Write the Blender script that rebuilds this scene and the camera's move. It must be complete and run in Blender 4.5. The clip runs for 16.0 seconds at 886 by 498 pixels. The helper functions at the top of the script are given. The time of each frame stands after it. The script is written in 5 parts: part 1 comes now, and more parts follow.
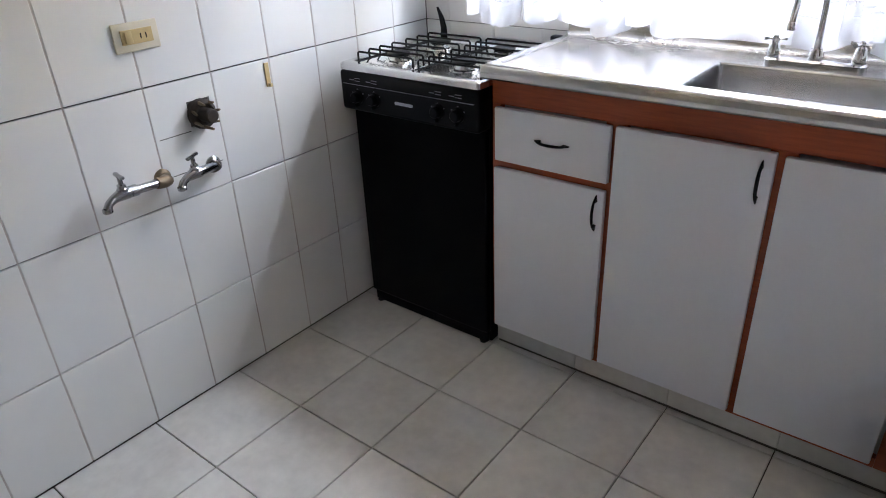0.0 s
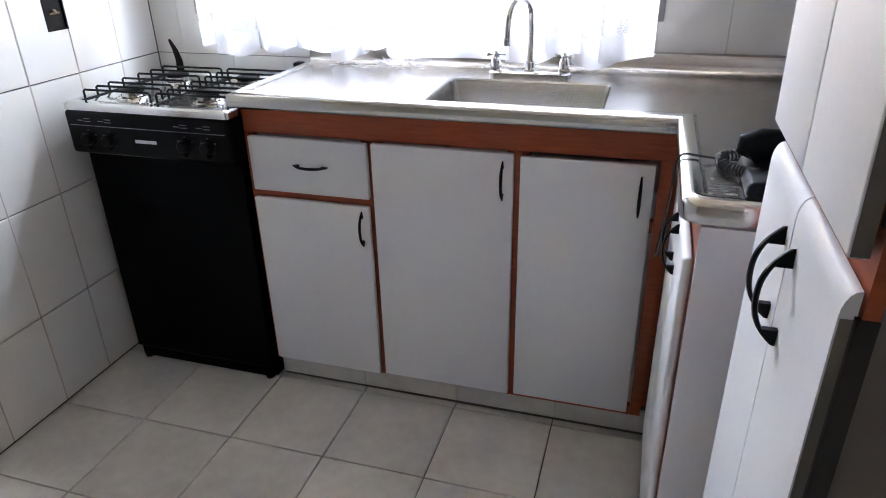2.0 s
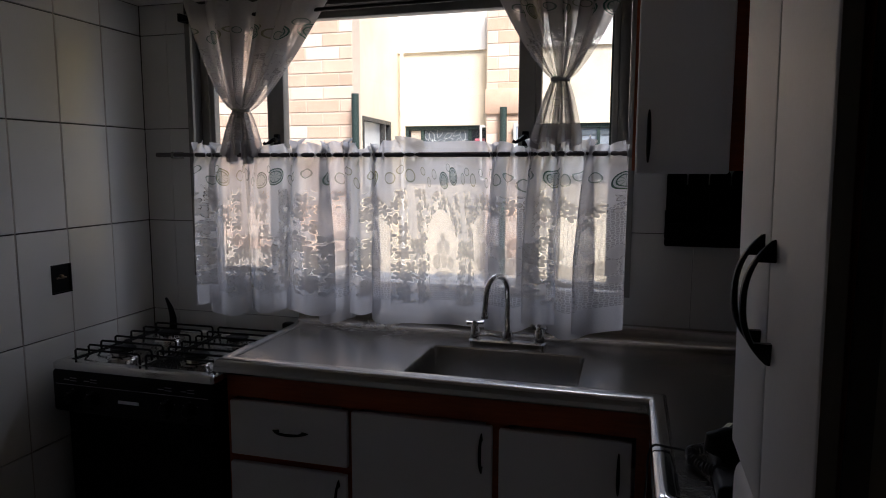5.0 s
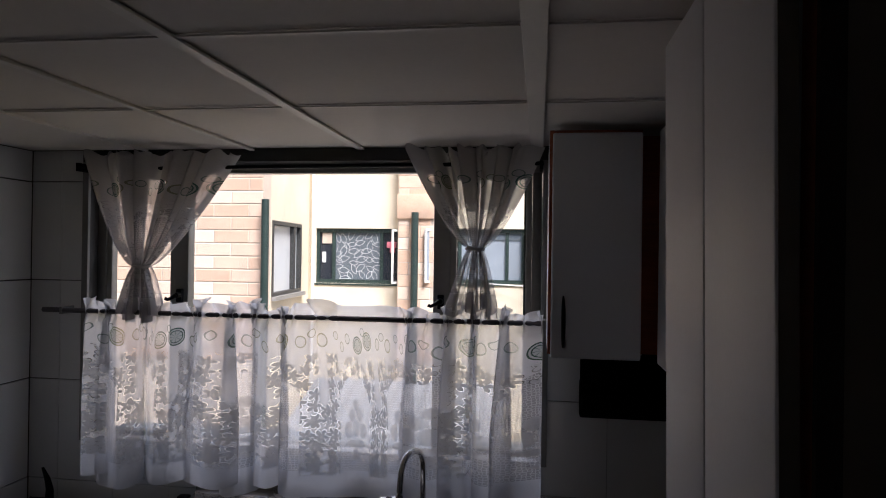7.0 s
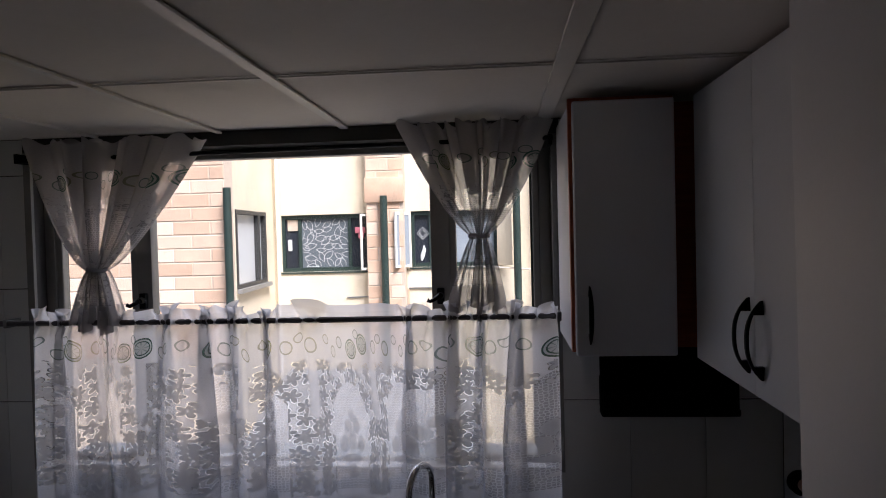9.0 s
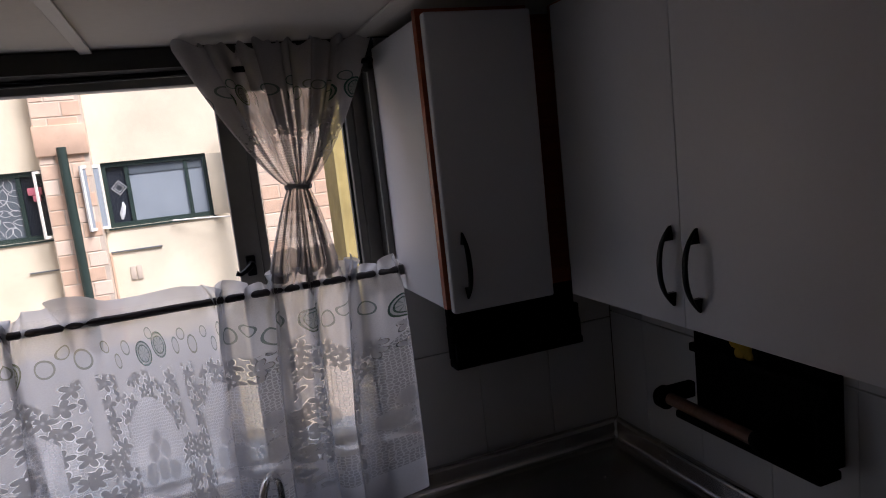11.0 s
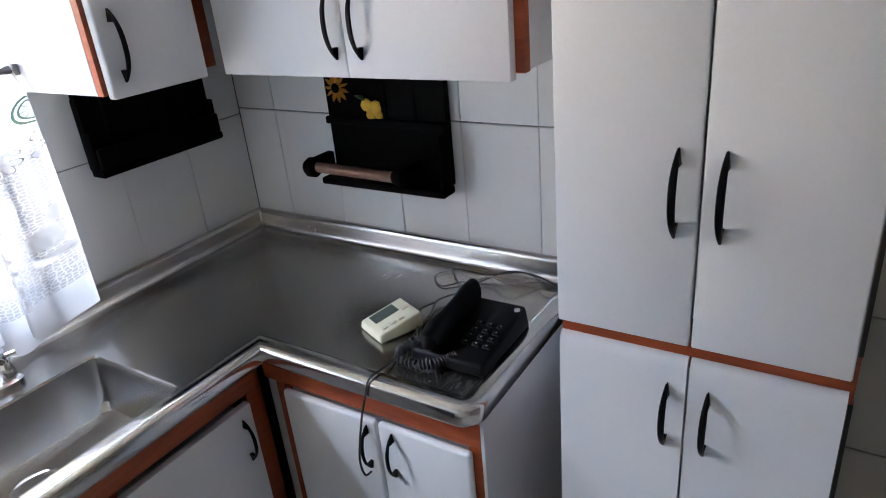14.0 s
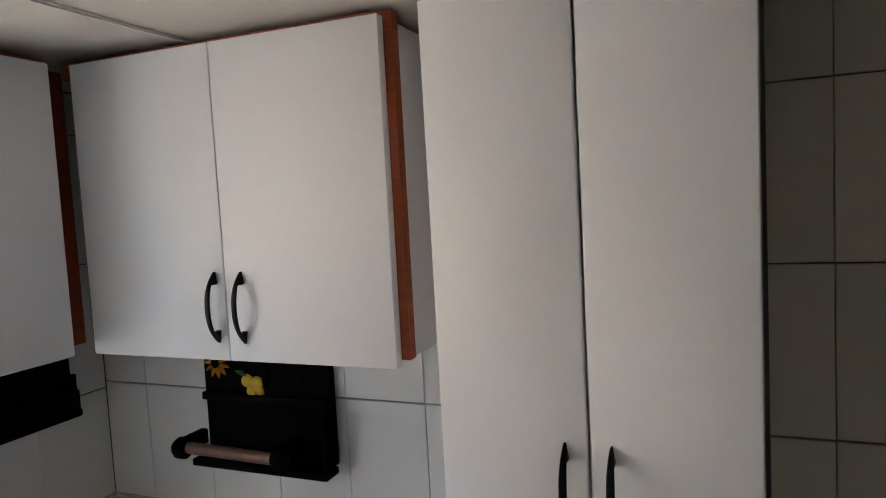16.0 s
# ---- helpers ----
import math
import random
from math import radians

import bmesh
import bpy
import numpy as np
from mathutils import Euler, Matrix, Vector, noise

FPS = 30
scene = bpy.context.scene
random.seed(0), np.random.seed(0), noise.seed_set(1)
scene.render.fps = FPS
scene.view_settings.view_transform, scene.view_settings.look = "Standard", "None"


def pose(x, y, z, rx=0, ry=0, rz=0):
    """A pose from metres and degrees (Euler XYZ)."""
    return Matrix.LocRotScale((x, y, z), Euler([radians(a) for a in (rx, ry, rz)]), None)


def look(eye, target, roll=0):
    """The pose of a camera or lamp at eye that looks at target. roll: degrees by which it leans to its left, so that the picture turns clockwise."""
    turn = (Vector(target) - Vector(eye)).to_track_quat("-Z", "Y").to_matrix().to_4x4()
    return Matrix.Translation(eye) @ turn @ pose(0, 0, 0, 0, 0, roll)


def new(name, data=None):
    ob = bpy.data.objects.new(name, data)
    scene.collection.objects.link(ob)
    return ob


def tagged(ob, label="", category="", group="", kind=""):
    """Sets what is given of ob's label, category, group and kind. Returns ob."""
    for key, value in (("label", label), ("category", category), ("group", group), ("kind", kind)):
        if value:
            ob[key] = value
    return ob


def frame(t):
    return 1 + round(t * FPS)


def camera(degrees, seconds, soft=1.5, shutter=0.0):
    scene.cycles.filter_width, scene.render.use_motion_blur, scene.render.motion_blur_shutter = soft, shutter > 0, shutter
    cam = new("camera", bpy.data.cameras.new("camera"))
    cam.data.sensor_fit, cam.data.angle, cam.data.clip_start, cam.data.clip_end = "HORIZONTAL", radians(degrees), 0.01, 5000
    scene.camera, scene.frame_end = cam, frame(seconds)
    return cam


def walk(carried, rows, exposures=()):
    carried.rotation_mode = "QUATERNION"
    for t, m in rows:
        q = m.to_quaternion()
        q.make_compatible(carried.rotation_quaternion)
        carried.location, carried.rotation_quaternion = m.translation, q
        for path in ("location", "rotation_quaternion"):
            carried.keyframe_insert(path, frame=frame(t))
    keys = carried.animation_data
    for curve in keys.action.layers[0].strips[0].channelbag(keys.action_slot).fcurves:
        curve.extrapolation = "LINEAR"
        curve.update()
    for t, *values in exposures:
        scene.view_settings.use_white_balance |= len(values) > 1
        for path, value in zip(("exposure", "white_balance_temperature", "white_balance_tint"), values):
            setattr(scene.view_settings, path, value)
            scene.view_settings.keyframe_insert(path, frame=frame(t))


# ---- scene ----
cam = camera(66.8, 16.0, soft=1.0)
PATH = [
    (0, (1.628, -1.968, 1.341), (0.512, -0.596, 0.406), -2.6),
    (0.5, (1.609, -1.981, 1.339), (0.722, -0.461, 0.388), -1.9),
    (1, (1.618, -1.991, 1.331), (0.916, -0.384, 0.37), -1.2),
    (1.5, (1.631, -1.996, 1.327), (1.071, -0.341, 0.353), -0.9),
    (2, (1.633, -1.992, 1.325), (1.097, -0.276, 0.449), -1.3),
    (2.5, (1.641, -1.999, 1.329), (1.105, -0.213, 0.607), -1.4),
    (3, (1.641, -2.009, 1.354), (1.124, -0.162, 0.787), -1.0),
    (3.5, (1.648, -2.01, 1.37), (1.122, -0.121, 0.976), -0.8),
    (3.7, (1.646, -2.018, 1.374), (1.114, -0.117, 1.053), -0.4),
    (5.8, (1.65, -1.983, 1.541), (1.115, -0.064, 1.363), 0.5),
    (6, (1.647, -1.973, 1.568), (1.188, -0.032, 1.433), 1.7),
    (6.5, (1.637, -1.963, 1.644), (1.217, -0.009, 1.556), 1.1),
    (7, (1.622, -1.958, 1.686), (1.338, 0.021, 1.693), 0.8),
    (7.5, (1.594, -1.979, 1.703), (1.264, -0.007, 1.769), 1.2),
    (8, (1.57, -1.958, 1.7), (1.192, 0.006, 1.687), 0.8),
    (8.2, (1.562, -1.931, 1.701), (1.169, 0.03, 1.655), -0.2),
    (10.3, (1.311, -1.553, 1.737), (1.631, 0.42, 1.666), -5.1),
    (10.5, (1.279, -1.547, 1.747), (1.623, 0.421, 1.652), -6.7),
    (11, (1.234, -1.459, 1.738), (1.905, 0.402, 1.444), -6.3),
    (11.5, (1.201, -1.407, 1.738), (2.035, 0.328, 1.194), -5.7),
    (12, (1.109, -1.403, 1.716), (2.142, 0.113, 0.919), -7.0),
    (12.5, (1.084, -1.39, 1.707), (2.246, -0.07, 0.755), -10.2),
    (13, (1.085, -1.378, 1.689), (2.344, -0.182, 0.696), -7.6),
    (13.3, (1.023, -1.405, 1.679), (2.36, -0.324, 0.657), -7.3),
    (13.5, (1.018, -1.424, 1.639), (2.407, -0.364, 0.667), -7.6),
    (13.7, (0.941, -1.432, 1.661), (2.324, -0.282, 0.787), -7.5),
    (14, (0.953, -1.449, 1.638), (2.469, -0.441, 0.808), -5.4),
    (14.2, (0.966, -1.463, 1.635), (2.626, -0.557, 0.983), -4.0),
    (14.5, (0.965, -1.455, 1.662), (2.75, -0.707, 1.158), -2.9),
    (15, (0.973, -1.458, 1.672), (2.832, -0.801, 1.338), -3.6),
    (15.5, (0.97, -1.454, 1.682), (2.852, -0.81, 1.478), -3.4),
    (16, (0.973, -1.438, 1.694), (2.821, -0.689, 1.542), -3.0),
]
EXPOSURES = [(0, 4.9, 5950, 15), (0.5, 5.05, 5950, 15), (1.5, 5.2, 5950, 15), (2.0, 5.1, 5950, 15), (2.5, 4.65, 6000, 14), (3.0, 3.72, 6150, 13), (3.5, 2.45, 6150, 14), (6.0, 0.9, 6050, 22),
             (8.2, 0.95, 6000, 22), (10.9, 0.53, 6000, 26), (11.5, 2.1, 5850, 17), (12.0, 3.0, 5750, 15), (12.5, 3.92, 5600, 12), (13.0, 4.3, 5600, 12), (13.5, 4.55, 5650, 12), (14.0, 4.35, 5700, 13), (14.5, 4.05, 6100, 14), (15.0, 3.95, 6250, 14), (16.0, 3.92, 6250, 13)]
walk(cam, [(t, look(eye, target, roll)) for t, eye, target, roll in PATH], EXPOSURES)

# ---- sky and sun ----
world = bpy.data.worlds.new("sky")
scene.world = world
world.use_nodes = True
wn = world.node_tree.nodes
sky = wn.new("ShaderNodeTexSky")
sky.sky_type, sky.sun_disc = "NISHITA", False
sky.sun_elevation, sky.sun_rotation = radians(54), radians(143)
sky.air_density, sky.dust_density = 1.0, 3.0
world.node_tree.links.new(sky.outputs[0], wn["Background"].inputs[0])
wn["Background"].inputs[1].default_value = 0.08
sun_data = bpy.data.lights.new("sun", "SUN")
sun_data.energy, sun_data.angle, sun_data.color = 5.0, radians(25), (1.0, 0.96, 0.90)
sun = new("sun", sun_data)
sun.matrix_world = look((2.6, -3.0, 6.0), (0.0, 0.4, 0))


# the open sky over the courtyard, as it falls through the window
sky_data = bpy.data.lights.new("window_sky", "AREA")
sky_data.shape, sky_data.size, sky_data.size_y = "RECTANGLE", 1.5, 0.9
sky_data.energy, sky_data.color = 11.0, (0.95, 0.98, 1.0)
window_sky = new("window_sky", sky_data)
window_sky.matrix_world = look((0.92, 0.72, 2.68), (0.92, -0.88, 1.02))

# ---- materials ----
class Mat:
    """A node material with a principled shader, and short ways to wire it."""

    def __init__(self, name, color=(0.8, 0.8, 0.8), rough=0.5, metal=0.0):
        self.m = bpy.data.materials.new(name)
        self.m.use_nodes = True
        self.t = self.m.node_tree
        self.p = self.t.nodes["Principled BSDF"]
        self.p.inputs["Base Color"].default_value = (*color, 1)
        self.p.inputs["Roughness"].default_value = rough
        self.p.inputs["Metallic"].default_value = metal

    def n(self, kind, **settings):
        node = self.t.nodes.new("ShaderNode" + kind)
        for k, v in settings.items():
            node.inputs[k.replace("_", " ")].default_value = v
        return node

    def link(self, a, b):
        self.t.links.new(a, b)

    def math(self, op, a, b=None, c=None):
        node = self.t.nodes.new("ShaderNodeMath")
        node.operation = op
        for i, v in enumerate((a, b, c)):
            if v is None:
                continue
            if isinstance(v, (int, float)):
                node.inputs[i].default_value = v
            else:
                self.link(v, node.inputs[i])
        return node.outputs[0]

    def ramp(self, fac, stops):
        node = self.t.nodes.new("ShaderNodeValToRGB")
        while len(node.color_ramp.elements) < len(stops):
            node.color_ramp.elements.new(0.5)
        for e, (pos, col) in zip(node.color_ramp.elements, stops):
            e.position, e.color = pos, (*col, 1)
        self.link(fac, node.inputs[0])
        return node.outputs[0]

    def coords(self, scale=(1, 1, 1), which="Object"):
        tc, mp = self.n("TexCoord"), self.n("Mapping")
        mp.inputs["Scale"].default_value = scale
        self.link(tc.outputs[which], mp.inputs[0])
        return mp.outputs[0]

    def world_coords(self, scale=(1, 1, 1)):
        g, mp = self.n("NewGeometry"), self.n("Mapping")
        mp.inputs["Scale"].default_value = scale
        self.link(g.outputs["Position"], mp.inputs[0])
        return mp.outputs[0]

    def noise(self, vec, scale, detail=3.0, rough=0.55):
        node = self.n("TexNoise", Scale=scale, Detail=detail, Roughness=rough)
        self.link(vec, node.inputs["Vector"])
        return node.outputs[0]

    def mix(self, fac, a, b, blend="MIX"):
        node = self.t.nodes.new("ShaderNodeMix")
        node.data_type, node.blend_type = "RGBA", blend
        for sock, v in ((node.inputs[0], fac), (node.inputs[6], a), (node.inputs[7], b)):
            if isinstance(v, (int, float)):
                sock.default_value = v
            elif isinstance(v, tuple):
                sock.default_value = (*v, 1)
            else:
                self.link(v, sock)
        return node.outputs[2]

    def bump(self, height, strength, distance=0.002):
        node = self.n("Bump", Strength=strength, Distance=distance)
        self.link(height, node.inputs["Height"])
        self.link(node.outputs[0], self.p.inputs["Normal"])


def surface(name, color, rough, metal=0.0, tint=0.12, grain=40.0, stain=3.0, bump=0.1, rough_var=0.12, by_object=0.0, coat=0.0):
    """A plain surface with stains at one scale, grain at another, and fine relief."""
    a = Mat(name, color, rough, metal)
    v = a.world_coords()
    big, fine = a.noise(v, stain, 4), a.noise(v, grain, 3)
    lo = tuple(c * (1 - tint) for c in color)
    hi = tuple(min(1, c * (1 + tint * 0.6)) for c in color)
    c = a.ramp(a.math("ADD", a.math("MULTIPLY", big, 0.7), a.math("MULTIPLY", fine, 0.3)), [(0.3, lo), (0.7, hi)])
    if by_object:
        oi = a.n("ObjectInfo")
        k = a.math("ADD", a.math("MULTIPLY", oi.outputs["Random"], by_object), 1 - by_object)
        hs = a.n("HueSaturation")
        a.link(k, hs.inputs["Value"])
        a.link(c, hs.inputs["Color"])
        c = hs.outputs[0]
    a.link(c, a.p.inputs["Base Color"])
    a.link(a.math("ADD", a.math("MULTIPLY", big, rough_var), rough - rough_var / 2), a.p.inputs["Roughness"])
    if bump:
        a.bump(fine, bump)
    a.p.inputs["Coat Weight"].default_value = coat
    if max(color) < 0.02:
        a.p.inputs["Specular IOR Level"].default_value = 0.12
    return a.m


def steel(name, color, rough, along=(1, 60, 1), scratch=0.06):
    a = Mat(name, color, rough, 1.0)
    s = a.noise(a.world_coords(along), 12, 4)
    big = a.noise(a.world_coords(), 3, 3, 0.5)
    r = a.math("ADD", a.math("MULTIPLY", s, 0.04), a.math("MULTIPLY", big, 0.08))
    a.link(a.math("ADD", r, rough - 0.07), a.p.inputs["Roughness"])
    a.link(a.ramp(big, [(0.3, tuple(c * 0.92 for c in color)), (0.72, color)]), a.p.inputs["Base Color"])
    if scratch:
        a.bump(s, scratch, 0.001)
    return a.m


def wood(name, dark, light, along, rough=0.42):
    a = Mat(name, light, rough)
    g = a.noise(a.world_coords(along), 9, 5, 0.6)
    big = a.noise(a.world_coords(), 2.5, 2)
    a.link(a.ramp(a.math("ADD", a.math("MULTIPLY", g, 0.7), a.math("MULTIPLY", big, 0.3)), [(0.32, dark), (0.68, light)]), a.p.inputs["Base Color"])
    a.bump(g, 0.08, 0.001)
    return a.m


def lace(name, upper):
    """Sheer curtain cloth: open ground, woven flowers, printed fruit slices, dense hem. Its UV are metres of cloth."""
    a = Mat(name, (0.86, 0.86, 0.87), 0.8)
    uv = a.n("UVMap")
    sep = a.n("SeparateXYZ")
    a.link(uv.outputs[0], sep.inputs[0])
    u, v = sep.outputs[0], sep.outputs[1]

    def flowers(scale, petals, size, randomness=0.75):
        vo = a.n("TexVoronoi", Scale=scale, Randomness=randomness)
        vo.voronoi_dimensions = "2D"
        a.link(uv.outputs[0], vo.inputs["Vector"])
        d = a.t.nodes.new("ShaderNodeVectorMath")
        d.operation = "SUBTRACT"
        a.link(uv.outputs[0], d.inputs[0])
        a.link(vo.outputs["Position"], d.inputs[1])
        s = a.n("SeparateXYZ")
        a.link(d.outputs[0], s.inputs[0])
        ang = a.math("ARCTAN2", s.outputs[1], s.outputs[0])
        pet = a.math("ABSOLUTE", a.math("COSINE", a.math("MULTIPLY", ang, petals / 2)))
        edge = a.math("ADD", a.math("MULTIPLY", pet, size * 0.62), size * 0.38)
        dist = a.math("MULTIPLY", vo.outputs["Distance"], 1.0)
        inside = a.math("LESS_THAN", dist, edge)
        eye = a.math("LESS_THAN", dist, size * 0.16)
        rim = a.math("LESS_THAN", a.math("ABSOLUTE", a.math("SUBTRACT", dist, edge)), 0.07)
        return a.math("MULTIPLY", inside, a.math("SUBTRACT", 1, eye)), rim, vo, dist

    f1, r1, vo1, d1 = flowers(25, 6, 0.54)
    f2, r2, vo2, d2 = flowers(30, 5, 0.55)
    # arched panels of open net, wreathed with small flowers, with larger fruit and blossom inside
    period = 0.27
    du0 = a.math("MULTIPLY", a.math("SUBTRACT", a.math("FRACT", a.math("DIVIDE", u, period)), 0.5), period)
    crown = a.math("SUBTRACT", 0.375 if not upper else 0.40, a.math("MULTIPLY", a.math("MULTIPLY", du0, du0), 9.0))
    wide = a.math("ABSOLUTE", du0)
    net_zone = a.math("MULTIPLY", a.math("MULTIPLY", a.math("LESS_THAN", v, crown), a.math("LESS_THAN", wide, 0.098)), a.math("GREATER_THAN", v, 0.075))
    wreath = a.math("MAXIMUM", a.math("LESS_THAN", a.math("ABSOLUTE", a.math("SUBTRACT", v, crown)), 0.028), a.math("LESS_THAN", a.math("ABSOLUTE", a.math("SUBTRACT", wide, 0.100)), 0.022))
    wreath = a.math("MULTIPLY", a.math("MULTIPLY", wreath, a.math("LESS_THAN", v, 0.40 if not upper else 0.43)), a.math("GREATER_THAN", v, 0.06))
    side = a.math("MULTIPLY", a.math("MULTIPLY", a.math("LESS_THAN", v, 0.25), a.math("GREATER_THAN", wide, 0.100)), a.math("GREATER_THAN", v, 0.06))
    # a footed bowl of fruit in the middle of each panel
    fruit, seams = None, None
    for cx, cy, rx, ry in ((-0.040, 0.190, 0.024, 0.024), (0.0, 0.196, 0.022, 0.026), (0.040, 0.188, 0.023, 0.022), (-0.020, 0.232, 0.020, 0.021), (0.022, 0.234, 0.019, 0.022), (0.002, 0.262, 0.016, 0.017),
                           (0.0, 0.152, 0.056, 0.012), (0.0, 0.128, 0.016, 0.014), (0.0, 0.110, 0.034, 0.007)):
        ex = a.math("DIVIDE", a.math("SUBTRACT", du0, cx), rx)
        ey = a.math("DIVIDE", a.math("SUBTRACT", v, cy), ry)
        e = a.math("SQRT", a.math("ADD", a.math("MULTIPLY", ex, ex), a.math("MULTIPLY", ey, ey)))
        body = a.math("LESS_THAN", e, 0.96)
        seam = a.math("LESS_THAN", a.math("ABSOLUTE", a.math("SUBTRACT", e, 1.0)), 0.055)
        fruit = body if fruit is None else a.math("MAXIMUM", fruit, body)
        seams = seam if seams is None else a.math("MAXIMUM", seams, seam)
    fruit = a.math("MULTIPLY", fruit, a.math("SUBTRACT", 1, a.math("MULTIPLY", seams, 0.55)))
    fruit = a.math("MULTIPLY", fruit, 0.80)
    motif = a.math("MAXIMUM", fruit, a.math("MAXIMUM", a.math("MULTIPLY", f1, side), a.math("MULTIPLY", f2, wreath)))
    rims = a.math("MAXIMUM", a.math("MULTIPLY", r1, side), a.math("MULTIPLY", r2, wreath))
    comb = a.n("TexVoronoi", Scale=150.0, Randomness=0.6)
    comb.voronoi_dimensions, comb.feature = "2D", "DISTANCE_TO_EDGE"
    a.link(uv.outputs[0], comb.inputs["Vector"])
    net = a.math("ADD", a.math("MULTIPLY", a.math("LESS_THAN", comb.outputs["Distance"], 0.12), 0.34), 0.40)
    # printed citrus slices in pairs near the top, small outlined fruit between them
    step = 0.345
    along = a.math("MULTIPLY", a.math("SUBTRACT", a.math("FRACT", a.math("DIVIDE", u, step)), 0.5), step)
    high = 0.440 if not upper else 0.475
    printed = None
    for cx, cy, rx, ry, slices in ((-0.030, high - 0.008, 0.026, 0.026, True), (0.028, high + 0.004, 0.024, 0.027, True), (0.004, high + 0.030, 0.012, 0.012, False), (-0.085, high + 0.010, 0.013, 0.015, False),
                                   (0.085, high - 0.004, 0.011, 0.017, False), (0.112, high + 0.016, 0.014, 0.012, False), (0.145, high - 0.008, 0.016, 0.019, False), (-0.120, high - 0.014, 0.010, 0.015, False), (-0.150, high + 0.014, 0.012, 0.012, False)):
        ex = a.math("DIVIDE", a.math("SUBTRACT", along, cx), rx)
        ey = a.math("DIVIDE", a.math("SUBTRACT", v, cy), ry)
        e = a.math("SQRT", a.math("ADD", a.math("MULTIPLY", ex, ex), a.math("MULTIPLY", ey, ey)))
        one = a.math("LESS_THAN", a.math("ABSOLUTE", a.math("SUBTRACT", e, 0.93)), 0.07 if slices else 0.11)
        one = a.math("MAXIMUM", one, a.math("MULTIPLY", a.math("LESS_THAN", e, 0.93), 0.38 if slices else 0.15))
        if slices:
            one = a.math("MAXIMUM", one, a.math("LESS_THAN", a.math("ABSOLUTE", a.math("SUBTRACT", e, 0.66)), 0.05))
            spokes = a.math("GREATER_THAN", a.math("COSINE", a.math("MULTIPLY", a.math("ARCTAN2", ey, ex), 8)), 0.72)
            one = a.math("MAXIMUM", one, a.math("MULTIPLY", a.math("MULTIPLY", spokes, a.math("LESS_THAN", e, 0.62)), 0.7))
        else:
            one = a.math("MULTIPLY", one, 0.75)
        printed = one if printed is None else a.math("MAXIMUM", printed, one)
    hem = a.math("LESS_THAN", v, 0.028)
    head = a.math("GREATER_THAN", v, 0.526 if not upper else 0.57)
    weave = a.n("TexNoise", Scale=420.0, Detail=0.0)
    a.link(uv.outputs[0], weave.inputs["Vector"])
    plain = a.math("ADD", a.math("MULTIPLY", weave.outputs[0], 0.14), 0.72 if not upper else 0.78)
    base = a.math("ADD", a.math("MULTIPLY", net, net_zone), a.math("MULTIPLY", plain, a.math("SUBTRACT", 1, net_zone)))
    op = a.math("MAXIMUM", base, a.math("MULTIPLY", motif, 0.88))
    op = a.math("MULTIPLY", op, a.math("SUBTRACT", 1, a.math("MULTIPLY", a.math("MULTIPLY", rims, a.math("SUBTRACT", 1, motif)), 0.75)))
    op = a.math("MAXIMUM", op, a.math("MULTIPLY", hem, 0.8))
    op = a.math("MAXIMUM", op, a.math("MULTIPLY", head, 0.84))
    op = a.math("MAXIMUM", op, a.math("MULTIPLY", printed, 0.75))
    hue = a.n("TexNoise", Scale=5.0, Detail=0.0)
    a.link(uv.outputs[0], hue.inputs["Vector"])
    ink = a.ramp(hue.outputs[0], [(0.42, (0.05, 0.12, 0.10)), (0.58, (0.16, 0.17, 0.07))])
    # same white cloth; the upper drapes are greyed to hold their room-side shade
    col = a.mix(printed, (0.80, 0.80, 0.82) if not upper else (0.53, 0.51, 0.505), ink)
    dif, tra, clear = a.n("BsdfDiffuse"), a.n("BsdfTranslucent"), a.n("BsdfTransparent")
    a.link(col, dif.inputs[0])
    a.link(col, tra.inputs[0])
    cloth, out = a.n("MixShader"), a.n("MixShader")
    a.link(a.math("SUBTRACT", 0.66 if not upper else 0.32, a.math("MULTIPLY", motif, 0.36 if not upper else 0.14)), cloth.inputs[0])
    a.link(dif.outputs[0], cloth.inputs[1])
    a.link(tra.outputs[0], cloth.inputs[2])
    a.link(op, out.inputs[0])
    a.link(clear.outputs[0], out.inputs[1])
    a.link(cloth.outputs[0], out.inputs[2])
    a.link(out.outputs[0], a.t.nodes["Material Output"].inputs[0])
    return a.m


def window_glass(name, tint=(0.96, 0.98, 0.97)):
    a = Mat(name)
    clear, gloss, mix = a.n("BsdfTransparent"), a.n("BsdfGlossy"), a.n("MixShader")
    clear.inputs[0].default_value = (*tint, 1)
    gloss.inputs["Roughness"].default_value = 0.02
    mix.inputs[0].default_value = 0.03
    a.link(clear.outputs[0], mix.inputs[1])
    a.link(gloss.outputs[0], mix.inputs[2])
    a.link(mix.outputs[0], a.t.nodes["Material Output"].inputs[0])
    return a.m


WALL_TILE = surface("white_ceramic", (0.74, 0.74, 0.72), 0.25, tint=0.05, grain=9, stain=1.5, bump=0.12, rough_var=0.1, by_object=0.05)
GROUT = surface("grey_grout", (0.075, 0.069, 0.063), 0.9, tint=0.35, grain=120, stain=6, bump=0.4)
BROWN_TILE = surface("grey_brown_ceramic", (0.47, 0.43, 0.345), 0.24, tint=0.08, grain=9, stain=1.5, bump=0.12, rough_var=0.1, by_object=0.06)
PALE_GROUT = surface("pale_stained_grout", (0.47, 0.435, 0.40), 0.9, tint=0.4, grain=40, stain=9, bump=0.3)
FLOOR_GROUT = surface("dark_floor_grout", (0.095, 0.086, 0.077), 0.9, tint=0.35, grain=90, stain=6, bump=0.4)
